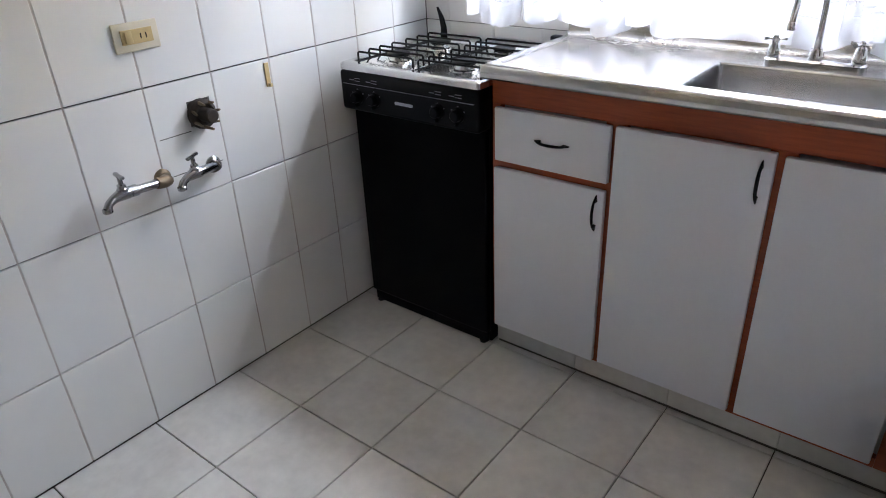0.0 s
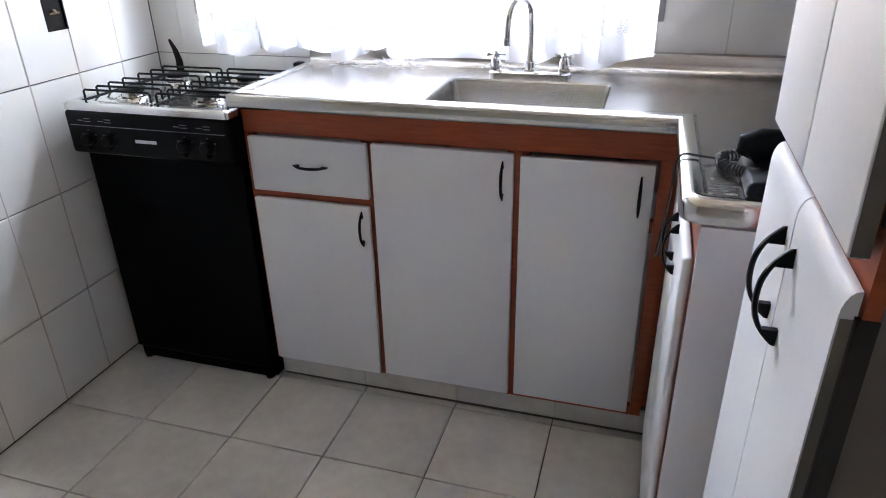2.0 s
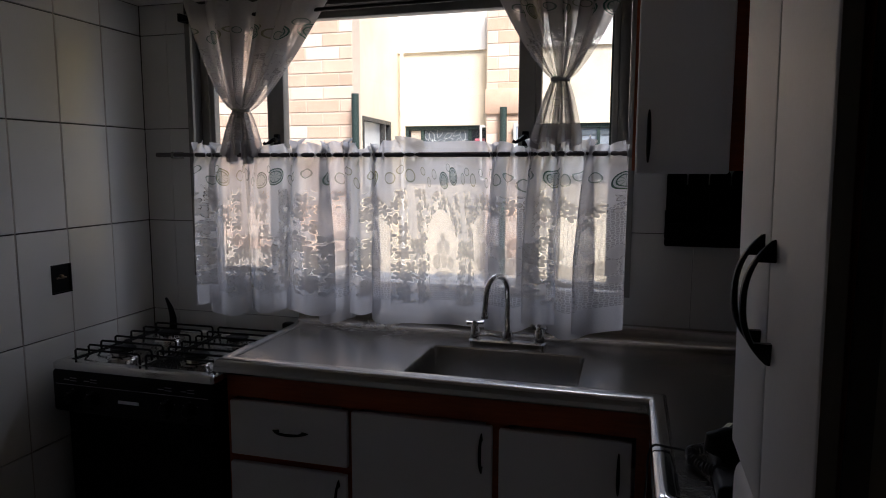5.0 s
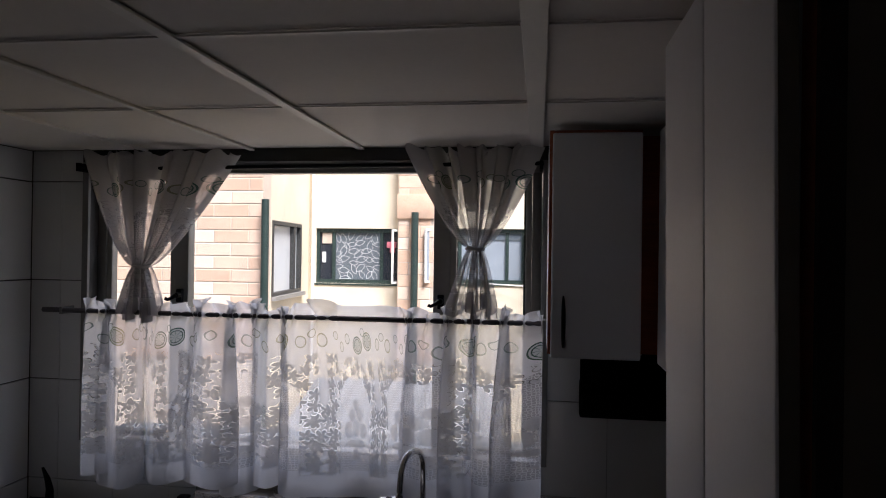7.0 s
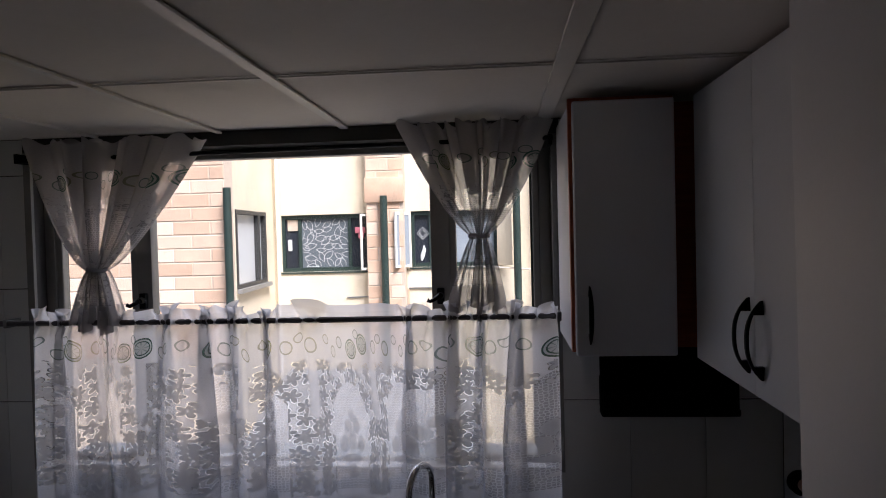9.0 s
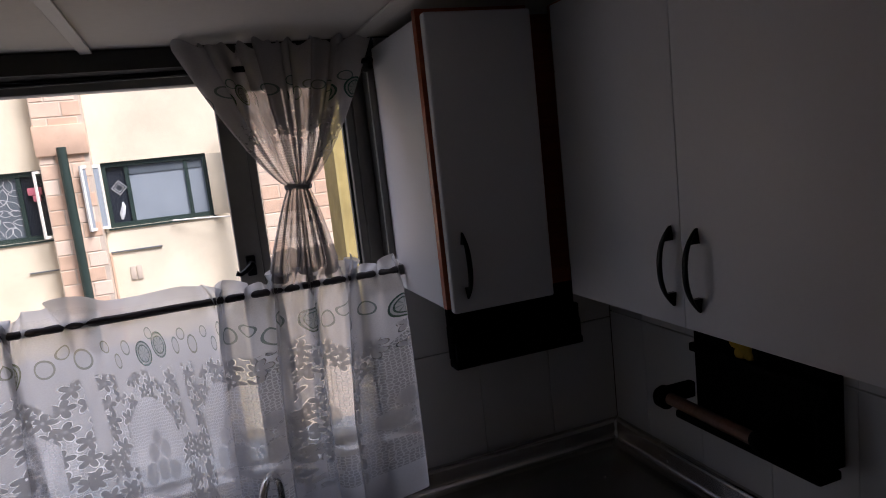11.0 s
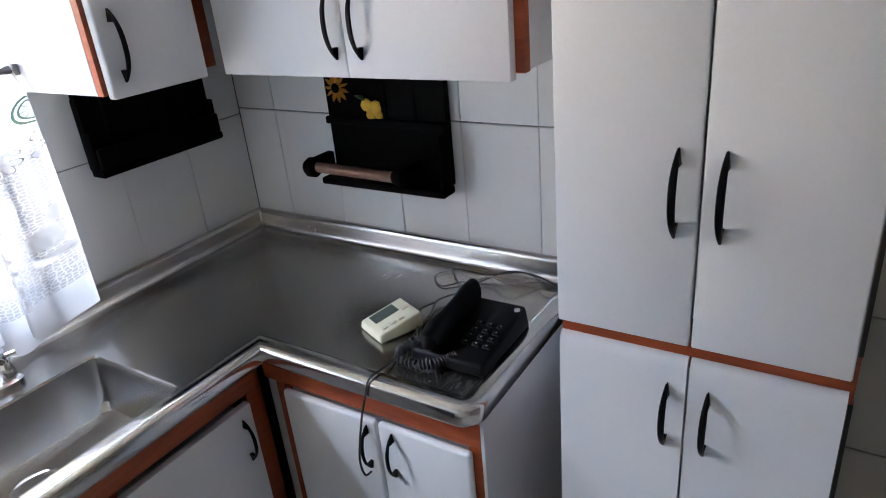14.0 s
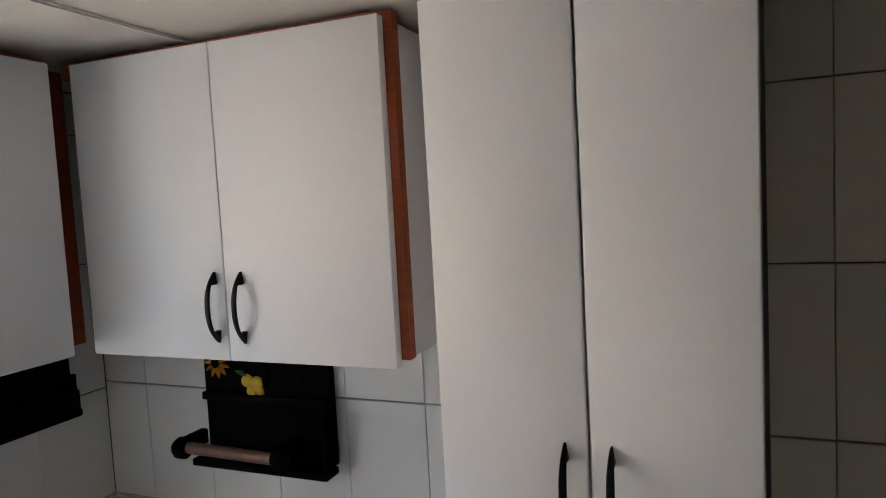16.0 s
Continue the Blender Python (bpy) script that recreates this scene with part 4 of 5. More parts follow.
part("window_frame", boxes((WIN_L, WIN_R, FY0, FY1, SILL + 0.001, SILL + 0.010), (WIN_L, WIN_R, FY0, FY1, HEAD - 0.03, HEAD - 0.001), (WIN_L + 0.001, WIN_L + 0.03, FY0, FY1, SILL + 0.0105, HEAD - 0.0305),
                           (WIN_R - 0.03, WIN_R - 0.001, FY0, FY1, SILL + 0.0105, HEAD - 0.0305), (0.470, 0.516, FY0, FY1, SILL + 0.0105, HEAD - 0.0305), (1.306, 1.356, FY0, FY1, SILL + 0.0105, HEAD - 0.0305), bevel=0.003, seg=2), FRAME_PAINT, window)
for x0, x1, open_light in ((0.2305, 0.4695, True), (0.5165, 1.3055, False), (1.3565, 1.5995, True)):
    pane = part("pane", boxes((x0 + 0.002, x1 - 0.002, 0.062, 0.066, SILL + 0.0115, HEAD - 0.032)), GLASS, window, "clear glass pane")
    pane.visible_shadow = False
    if open_light:
        sash = part("sash", boxes((x0, x0 + 0.018, 0.050, 0.078, SILL + 0.011, HEAD - 0.031), (x1 - 0.018, x1, 0.050, 0.078, SILL + 0.011, HEAD - 0.031), (x0 + 0.0185, x1 - 0.0185, 0.050, 0.078, SILL + 0.011, SILL + 0.026), (x0 + 0.0185, x1 - 0.0185, 0.050, 0.078, HEAD - 0.049, HEAD - 0.031), bevel=0.002, seg=1), FRAME_PAINT, window)
        part("seal", boxes((x1 - 0.024, x1 - 0.0185, 0.066, 0.080, SILL + 0.05, HEAD - 0.05)), GREEN_PAINT, sash, "green painted rebate")
for lx in (0.493, 1.331):
    bm = boxes((lx - 0.010, lx + 0.010, 0.030, 0.0445, 1.512, 1.556), bevel=0.003)
    tube(bm, [(lx, 0.034, 1.536), (lx, 0.014, 1.536)], [0.010, 0.008], 10)
    tube(bm, [(lx, 0.016, 1.538), (lx - 0.014, 0.012, 1.528), (lx - 0.026, 0.010, 1.522), (lx - 0.034, 0.010, 1.526)], [0.007, 0.006, 0.005, 0.006], 8)
    part("latch", bm, BLACK, window, "dark window latch")
part("window_sill", boxes((WIN_L + 0.001, WIN_R - 0.001, 0.0, 0.0445, SILL + 0.0005, SILL + 0.012), bevel=0.003), SILL_PAINT, window, "white painted sill")
part("outer_sill", boxes((WIN_L + 0.001, WIN_R - 0.001, 0.0855, 0.232, SILL - 0.030, SILL + 0.003), bevel=0.003), SILL_PAINT, window, "pale outer sill")
part("reveal", boxes((WIN_L - 0.02, WIN_L, -0.004, 0.0075, SILL, HEAD), (WIN_R, WIN_R + 0.02, -0.004, 0.0075, SILL, HEAD)), FRAME_PAINT, window)
# the shade above the window is put into this board's dark colour
part("head_board", boxes((WIN_L - 0.02, WIN_R + 0.02, -0.004, 0.0075, HEAD + 0.0005, CEIL - 0.002)), DARK_FRAME_AND_SHADE, window, "board over the window, coloured dark for its shade")


# ---- curtains ----
def cloth(name, parent, material, across, down, shape, label):
    """A sheet of cloth: shape(u, v) gives the place, and the cloth's own metres as UV."""
    bm = bmesh.new()
    uv = bm.loops.layers.uv.new("UVMap")
    grid, flat = {}, {}
    for i in range(across + 1):
        for j in range(down + 1):
            p, q = shape(i / across, j / down)
            grid[i, j], flat[i, j] = bm.verts.new(p), q
    for i in range(across):
        for j in range(down):
            keys = ((i, j), (i + 1, j), (i + 1, j + 1), (i, j + 1))
            f = bm.faces.new([grid[k] for k in keys])
            for loop, k in zip(f.loops, keys):
                loop[uv].uv = flat[k]
    return part(name, bm, material, parent, label, smooth=180)


ROD_Y, ROD_Z = -0.050, 1.487


def cafe(u, v):
    x = 0.252 + 1.372 * u
    z0 = 1 - v
    deep = min(1.0, z0 * 1.6) ** 0.5
    ph = 34 * u + 2.6 * math.sin(5.1 * u) + 1.7 * math.sin(13.7 * u + 1)
    strength = 0.65 + 0.35 * math.sin(ph * 0.62 + 0.7)
    fold = math.sin(ph * 2.1) * (0.35 + 0.35 * strength) + math.sin(ph * 5.3 + 2) * 0.24 + math.sin(ph * 0.9 + 1) * 0.4
    y = ROD_Y - 0.006 + fold * (0.006 + 0.025 * deep)
    x += math.cos(ph * 2.1) * (0.020 + 0.036 * strength) * (0.35 + 0.65 * deep) + 0.012 * math.sin(9 * u + 3) * deep + 0.004 * math.sin(ph * 5.3) * deep
    x += (0.0055 * math.sin(ph * 9.7) + 0.004 * math.sin(ph * 14.3 + 1)) * (1 - deep)
    y += (0.006 * math.cos(ph * 9.7) + 0.004 * math.sin(ph * 14.3)) * (1 - deep)
    x = min(max(x, 0.235), 1.634)
    hem = 0.978 + 0.019 * math.sin(ph * 0.8) + 0.012 * math.sin(ph * 2.1 + 0.6) + 0.005 * math.sin(ph * 5.3)
    head = 1.520 + 0.009 * math.sin(ph * 1.3) + 0.008 * math.sin(ph * 3.1 + 1) + 0.005 * math.sin(ph * 8.9 + 1)
    z = hem + (head - hem) * v
    ruffle = max(0.0, (z - ROD_Z) / 0.035)
    y += ruffle * (0.013 * math.sin(ph * 4.3) + 0.008 * math.sin(ph * 9.7 + 2))
    x += ruffle * (0.006 * math.sin(ph * 6.1) + 0.004 * math.sin(ph * 9.7))
    near_rod = max(0.0, 1 - abs(z - ROD_Z) / 0.030) ** 0.6
    y = y * (1 - near_rod) + near_rod * (ROD_Y - 0.0015 + 0.005 * math.sin(ph * 9.7) + 0.004 * math.sin(ph * 23.0))
    return (x, y, z), (u * 2.6, 0.545 * v)


rod = thing("curtain_rod", (0.85, ROD_Y, ROD_Z), "thin grey metal curtain rod across the window", "curtain rod")
part("rod", tube(bmesh.new(), [(0.085, ROD_Y, ROD_Z), (0.6, ROD_Y, ROD_Z - 0.002), (1.1, ROD_Y, ROD_Z - 0.002), (1.630, ROD_Y, ROD_Z)], 0.0078, 10), ROD_PAINT, rod)
for bx in (0.15, 1.6385):
    part("bracket", boxes((bx - 0.005, bx + 0.005, ROD_Y - 0.008, -0.0005, ROD_Z - 0.012, ROD_Z + 0.010), bevel=0.001, seg=1), FRAME_PAINT, rod)
cafe_curtain = thing("cafe_curtain", (0.94, ROD_Y, 0.97), "white lace cafe curtain with flowers and printed fruit slices", "curtain")
cloth("lace_panel", cafe_curtain, SHEER, 760, 44, cafe, "")
UP_Z = 1.938
top_rod = thing("curtain_rod", (0.91, -0.045, UP_Z), "dark metal curtain rod above the window", "curtain rod")
part("rod", tube(bmesh.new(), [(0.19, -0.045, UP_Z - 0.012), (0.9, -0.045, UP_Z - 0.006), (1.632, -0.045, UP_Z)], 0.006, 10), BLACK, top_rod)
for bx in (0.195, 1.625):
    part("bracket", boxes((bx - 0.005, bx + 0.005, -0.052, -0.0045, UP_Z - 0.018, UP_Z + 0.008), bevel=0.001, seg=1), BLACK, top_rod)


def drape(xa, xb, xt, zt, xc, half, ztop, zbot, seed):
    def shape(u, v):
        rng = seed
        ph = 2 * math.pi * 8.5 * u + 2.6 * math.sin(6 * u + rng) + 1.3 * math.sin(17 * u + 2 * rng)
        loose = 0.55 + 0.45 * math.sin(ph * 0.37 + 3 * rng)
        z = zbot + (ztop - zbot) * v + (0.016 * math.sin(ph * 0.3 + rng) * max(0.0, 1 - v * 8)) + (0.007 * math.sin(ph * 1.7) + 0.005 * math.sin(ph * 3.1) if v > 0.97 else 0)
        if z > zt:
            k = (z - zt) / (ztop - zt)
            w = 0.10 + 0.90 * k ** 0.72
            mid = xt + ((xa + xb) / 2 - xt) * k
            wide = (xb - xa) * w
        else:
            k = (zt - z) / (zt - zbot)
            mid = xt + (xc - xt) * k
            wide = 0.036 + (2 * half - 0.036) * min(1, k * 1.15) ** 0.75
            k = 0.3 * k
        squeeze = 0.013 + 0.014 * abs(k)
        if abs(z - zt) < 0.014:
            squeeze = 0.012
        y = -0.052 + squeeze * math.sin(ph) * (0.5 + loose) + 0.006 * math.sin(ph * 2.3 + rng + 2 * v)
        x = mid + (u - 0.5) * wide + 0.060 * wide * math.sin(ph + 1) * (0.4 + loose)
        return (x, y, z), (u * 0.9, 0.60 * v)
    return shape


for args, tie in (((0.255, 0.690, 0.416, 1.628, 0.412, 0.064, 1.972, 1.470, 0.4), (0.416, 1.628)), ((1.246, 1.606, 1.441, 1.694, 1.428, 0.066, 1.980, 1.510, 2.1), (1.441, 1.694))):
    dr = thing("tied_curtain", (tie[0], -0.05, tie[1]), "white lace side curtain gathered with a tie", "curtain", "tied curtains")
    cloth("lace_panel", dr, SHEER_UP_SHADED, 260, 48, drape(*args), "")
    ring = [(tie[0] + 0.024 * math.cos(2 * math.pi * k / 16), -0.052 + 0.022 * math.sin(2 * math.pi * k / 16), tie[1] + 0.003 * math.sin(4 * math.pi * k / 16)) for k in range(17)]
    part("tie_band", tube(bmesh.new(), ring, 0.005, 8), SHEER_UP_SHADED, dr, "narrow cloth tie")

# ---- left wall fixtures ----
plate = thing("wall_switch", (0, -1.109, 1.066), "ivory wall plate with yellowed switch and socket", "switch")
part("plate", boxes((0.0, 0.007, -1.168, -1.050, 1.032, 1.100), bevel=0.003, seg=3), IVORY, plate)
part("insert", boxes((0.0072, 0.010, -1.150, -1.068, 1.050, 1.084), bevel=0.001, seg=1), OLD_IVORY, plate, "yellowed switch insert")
part("rocker", boxes((0.010, 0.015, -1.142, -1.122, 1.053, 1.081), bevel=0.003, seg=2), OLD_IVORY, plate)
for y in (-1.100, -1.086):
    part("slot", boxes((0.0095, 0.0106, y - 0.0015, y + 0.0015, 1.060, 1.073)), BLACK, plate)
stub = thing("pipe_stub", (0.0, -0.98, 0.842), "rusty capped waste pipe stub in broken tile", "pipe")
m = axes((0, 1, 0), (0, 0, 1), (1, 0, 0), (-0.006, -0.980, 0.842))
part("socket", turned(bmesh.new(), [(0.040, 0.0), (0.041, 0.020), (0.036, 0.026), (0.030, 0.030), (0.030, 0.024)], m, 18), RUST, stub)
part("cap", turned(bmesh.new(), [(0.020, 0.020), (0.020, 0.060), (0.016, 0.064)], m, 14), RUST, stub)
bm = bmesh.new()
for k in range(7):
    a = 2 * math.pi * k / 7
    tube(bm, [m @ Vector((0.033 * math.cos(a), 0.033 * math.sin(a), 0.018)), m @ Vector((0.036 * math.cos(a + 0.2), 0.036 * math.sin(a + 0.2), 0.046 + 0.006 * (k % 3)))], [0.006, 0.003], 6)
part("lug", bm, OLD_BRASS, stub)


def water_tap(y, z, far, label):
    """A bib tap on the left wall, its body running along the wall and out from it."""
    tap = thing("water_tap", (0.0, y, z), label, "tap", "wall taps")
    m = axes((0, 1, 0), (0, 0, 1), (1, 0, 0), (0, y, z))
    part("flange", turned(bmesh.new(), [(0.024, 0.0), (0.024, 0.004), (0.018, 0.010), (0.015, 0.012), (0.015, 0.022)], m, 20), OLD_BRASS if far else DULL_CHROME, tap)
    reach = 0.082 if far else 0.036
    vx, vy, vz = 0.058, y - reach - 0.055, z + 0.016
    if far:
        part("elbow", tube(bmesh.new(), [(0.016, y, z), (0.030, y - 0.004, z + 0.001), (0.040, y - 0.018, z + 0.003), (0.042, y - 0.040, z + 0.006)], [0.015, 0.0165, 0.016, 0.015], 14), OLD_BRASS, tap, "tarnished brass elbow")
        part("extension", tube(bmesh.new(), [(0.042, y - 0.034, z + 0.006), (0.048, y - 0.08, z + 0.010), (0.054, vy + 0.030, z + 0.014)], 0.0115, 14), DULL_CHROME, tap)
        part("collar", tube(bmesh.new(), [(0.0535, vy + 0.036, z + 0.0135), (0.0555, vy + 0.018, z + 0.0150)], 0.0150, 12), DULL_CHROME, tap)
    else:
        part("collar", tube(bmesh.new(), [(0.010, y, z), (0.032, y - 0.016, z + 0.005)], [0.0165, 0.0165], 12), DULL_CHROME, tap)
        part("shank", tube(bmesh.new(), [(0.030, y - 0.015, z + 0.005), (0.046, y - 0.045, z + 0.012), (vx - 0.003, vy + 0.010, vz - 0.002)], [0.0125, 0.0120, 0.0130], 14), DULL_CHROME, tap)
    body = [(vx - 0.002, vy + 0.022, vz - 0.001), (vx, vy + 0.010, vz), (vx, vy - 0.008, vz), (vx + 0.002, vy - 0.028, vz - 0.004), (vx + 0.004, vy - 0.042, vz - 0.011), (vx + 0.005, vy - 0.050, vz - 0.022)]
    part("spout", tube(bmesh.new(), body, [0.0125, 0.0155, 0.0150, 0.0110, 0.0100, 0.0100], 14), DULL_CHROME, tap)
    part("nozzle", turned(bmesh.new(), [(0.0105, 0.0), (0.0125, 0.002), (0.0125, 0.010), (0.0105, 0.012)], Matrix.Translation((vx + 0.005, vy - 0.050, vz - 0.031)), 14), DULL_CHROME, tap)
    stem = part("stem", turned(bmesh.new(), [(0.0135, 0.006), (0.0135, 0.014), (0.0105, 0.018), (0.0105, 0.024), (0.006, 0.027), (0.0055, 0.044), (0.007, 0.046)], Matrix.Translation((vx, vy, vz)), 14), DULL_CHROME, tap)
    ang = radians(8 if far else 62)
    d = Vector((math.cos(ang), -math.sin(ang), 0)) * 0.024
    c = Vector((vx, vy, vz + 0.047))
    part("tee_handle", tube(bmesh.new(), [c - d, c - d * 0.8, c, c + d * 0.8, c + d], [0.0055, 0.0065, 0.0050, 0.0065, 0.0055], 10, True, 0.8), DULL_CHROME, stem)


water_tap(-1.130, 0.706, True, "chrome garden tap on a long tarnished extension")
water_tap(-0.975, 0.694, False, "short chrome wall tap with tee handle")
part("hook", boxes((0.0, 0.004, -0.750, -0.734, 0.862, 0.930), (0.004, 0.016, -0.746, -0.738, 0.862, 0.872), bevel=0.001, seg=1), OLD_IVORY, None, "small yellowed adhesive wall hook", category="hook")
outlet = thing("open_socket", (0.0, -0.397, 1.112), "open black junction box with loose brass contacts", "socket")
part("box", boxes((-0.006, 0.002, -0.434, -0.360, 1.068, 1.072), (-0.006, 0.002, -0.434, -0.360, 1.152, 1.156), (-0.006, 0.002, -0.434, -0.430, 1.0725, 1.1515), (-0.006, 0.002, -0.364, -0.360, 1.0725, 1.1515), (-0.0065, -0.004, -0.430, -0.364, 1.0725, 1.1515)), BLACK, outlet)
part("contact", boxes((-0.004, 0.002, -0.415, -0.378, 1.112, 1.117), bevel=0.001, seg=1), OLD_BRASS, outlet, "brass contact strip")
part("screw", turned(bmesh.new(), [(0.006, 0), (0.006, 0.008), (0.003, 0.010)], axes((0, 1, 0), (0, 0, 1), (1, 0, 0), (-0.004, -0.397, 1.119)), 12), OLD_BRASS, outlet)

# ---- black racks on the walls ----
rack = thing("wall_rack", (2.19, -0.51, 1.12), "black wooden wall rack with felt flowers and roll bar", "rack", "wall racks")
part("back_board", boxes((2.176, 2.199, -0.674, -0.340, 1.130, 1.428), bevel=0.003), PAINTED_BLACK, rack)
part("bottom_shelf", boxes((2.124, 2.1755, -0.686, -0.332, 1.119, 1.136), bevel=0.004), PAINTED_BLACK, rack)
part("upper_rail", boxes((2.160, 2.1755, -0.675, -0.342, 1.262, 1.280), bevel=0.003), PAINTED_BLACK, rack)
for y0, y1 in ((-0.682, -0.674),):
    part("side", boxes((2.130, 2.1755, y0, y1, 1.1365, 1.2615), bevel=0.002), PAINTED_BLACK, rack)
part("slat", boxes((2.168, 2.1758, -0.52, -0.505, 1.285, 1.425), (2.168, 2.1758, -0.60, -0.585, 1.285, 1.425), bevel=0.002), PAINTED_BLACK, rack)
roll = part("roll_bar", tube(bmesh.new(), [(2.100, -0.350, 1.172), (2.100, -0.575, 1.168)], 0.013, 16), ROLL_WOOD, rack, "brown turned wooden roll bar")
for y, r in ((-0.330, 0.024), (-0.590, 0.021)):
    mm = axes((1, 0, 0), (0, 0, -1), (0, 1, 0), (2.100, y - 0.02, 1.170))
    part("roll_end", turned(bmesh.new(), [(r * 0.6, 0), (r, 0.008), (r, 0.026), (r * 0.7, 0.036)], mm, 18), PAINTED_BLACK, rack)
    part("roll_arm", boxes((2.090, 2.1758, y - 0.010, y + 0.010, 1.155, 1.190), bevel=0.004), PAINTED_BLACK, rack)
bm = bmesh.new()
for k in range(11):
    a = 2 * math.pi * k / 11
    c = Vector((2.1685, -0.384, 1.348))
    d = Vector((0, math.cos(a), math.sin(a)))
    tube(bm, [c + d * 0.010, c + d * 0.022, c + d * 0.036], [0.006, 0.008, 0.002], 6, True, 0.5)
fl = part("sunflower", bm, SUNFLOWER, rack, "orange felt sunflower")
part("flower_centre", turned(bmesh.new(), [(0.012, 0), (0.012, 0.005), (0.008, 0.008)], axes((0, -1, 0), (0, 0, 1), (-1, 0, 0), (2.168, -0.384, 1.348)), 12), PAINTED_BLACK, fl)
fruit = None
for dy, dz, r in ((-0.012, 0.002, 0.018), (0.014, 0.008, 0.016), (0.002, -0.014, 0.015), (-0.020, -0.012, 0.012)):
    bm = turned(bmesh.new(), [(r * 0.6, 0), (r, 0.005), (r * 0.8, 0.011), (r * 0.3, 0.014)], axes((0, -1, 0), (0, 0, 1), (-1, 0, 0), (2.1755, -0.480 + dy, 1.302 + dz)), 12)
    lemon = part("lemon", bm, YELLOW, rack if fruit is None else fruit, "yellow felt lemon")
    fruit = fruit or lemon
part("leaf", tube(bmesh.new(), [(2.170, -0.472, 1.316), (2.166, -0.452, 1.330), (2.168, -0.436, 1.332)], [0.003, 0.010, 0.002], 6, True, 0.4), LEAF, fruit, "green felt leaf")

rack = thing("wall_rack", (1.91, -0.01, 1.23), "black wooden wall rack with a row of round-topped uprights", "rack", "wall racks")
part("back_board", boxes((1.748, 2.062, -0.022, -0.001, 1.242, 1.400), bevel=0.003), PAINTED_BLACK, rack)
part("bottom_shelf", boxes((1.738, 2.076, -0.066, -0.0225, 1.232, 1.250), bevel=0.004), PAINTED_BLACK, rack)
part("front_rail", boxes((1.742, 2.072, -0.066, -0.054, 1.2505, 1.296), bevel=0.003), PAINTED_BLACK, rack, "black front rail")
for x0, x1 in ((1.738, 1.746), (2.068, 2.076)):
    part("side", boxes((x0, x1, -0.0535, -0.0225, 1.2505, 1.330), bevel=0.002), PAINTED_BLACK, rack)
for k in range(6):
    bm = bmesh.new()
    c, r = 1.7655 + 0.0560 * k, 0.0255
    rim = [(c - r, 1.2505), (c + r, 1.2505), (c + r, 1.424)] + [(c + r * math.cos(radians(q)), 1.424 + r * math.sin(radians(q))) for q in range(20, 180, 20)] + [(c - r, 1.424)]
    near, off = [bm.verts.new((x, -0.040, z)) for x, z in rim], [bm.verts.new((x, -0.0225, z)) for x, z in rim]
    bm.faces.new(near)
    bm.faces.new(off[::-1])
    for q in range(len(rim)):
        bm.faces.new((near[q], off[q], off[(q + 1) % len(rim)], near[(q + 1) % len(rim)]))
    bmesh.ops.recalc_face_normals(bm, faces=bm.faces)
    part("upright", bm, PAINTED_BLACK, rack, smooth=40)

# ---- telephone, caller display and cords ----
PH = Matrix.Translation((1.887, -0.874, TOP)) @ pose(0, 0, 0, 0, 0, 0) @ Matrix.Diagonal((0.93, 1.02, 0.9, 1))


def placed(rows, m, bevel, seg=2):
    bm = boxes(*rows, bevel=bevel, seg=seg)
    bmesh.ops.transform(bm, matrix=m, verts=bm.verts)
    return bm


phone = thing("desk_telephone", (1.915, -0.85, TOP), "black push-button desk telephone on the steel worktop", "telephone")
bm = bmesh.new()
L = [(-0.105, -0.076), (0.105, -0.076), (0.105, 0.078), (-0.105, 0.078)]
lo, hi = [(x, y, 0.002) for x, y in L], [(-0.101, -0.072, 0.028), (0.099, -0.072, 0.056), (0.099, 0.074, 0.056), (-0.101, 0.074, 0.028)]
a = [bm.verts.new(PH @ Vector(p)) for p in lo]
b = [bm.verts.new(PH @ Vector(p)) for p in hi]
for k in range(4):
    bm.faces.new((a[k], a[(k + 1) % 4], b[(k + 1) % 4], b[k]))
bm.faces.new(b)
bm.faces.new(a[::-1])
bmesh.ops.bevel(bm, geom=list(bm.edges), offset=0.007, segments=3, affect="EDGES", profile=0.5)
base = part("base", bm, BLACK, phone)
rake = pose(0, 0, 0.0425, 0, -7.97, 0)
for i in range(4):
    for j in range(3):
        part("key", placed([(-0.056 + i * 0.021, -0.041 + i * 0.021, -0.064 + j * 0.021, -0.050 + j * 0.021, 0.0, 0.005)], PH @ rake, 0.002, 1), BLACK, base)
        part("key_mark", placed([(-0.0495 + i * 0.021, -0.0475 + i * 0.021, -0.0585 + j * 0.021, -0.0555 + j * 0.021, 0.0052, 0.0056)], PH @ rake, 0), GREY_MARK, base)
part("lamp", turned(bmesh.new(), [(0.006, 0), (0.006, 0.002), (0.004, 0.003)], PH @ rake @ Matrix.Translation((0.078, -0.062, 0)), 12), PALE_MARK, base, "small pale indicator")
hs = [(-0.100, 0.034, 0.040), (-0.096, 0.034, 0.050), (-0.072, 0.034, 0.058), (-0.035, 0.034, 0.064), (0.02, 0.034, 0.072), (0.052, 0.034, 0.074), (0.078, 0.034, 0.072), (0.086, 0.034, 0.064)]
part("handset", tube(bmesh.new(), [PH @ Vector(p) for p in hs], [0.016, 0.029, 0.031, 0.024, 0.023, 0.029, 0.031, 0.018], 16, True, 0.66), BLACK, phone, "black handset lying on its rest")
coil = []
path = [Vector(p) for p in ((1.822, -0.800, 0.965), (1.792, -0.775, 0.952), (1.765, -0.790, 0.950), (1.762, -0.830, 0.950), (1.778, -0.855, 0.950), (1.800, -0.872, 0.952), (1.812, -0.885, 0.955))]
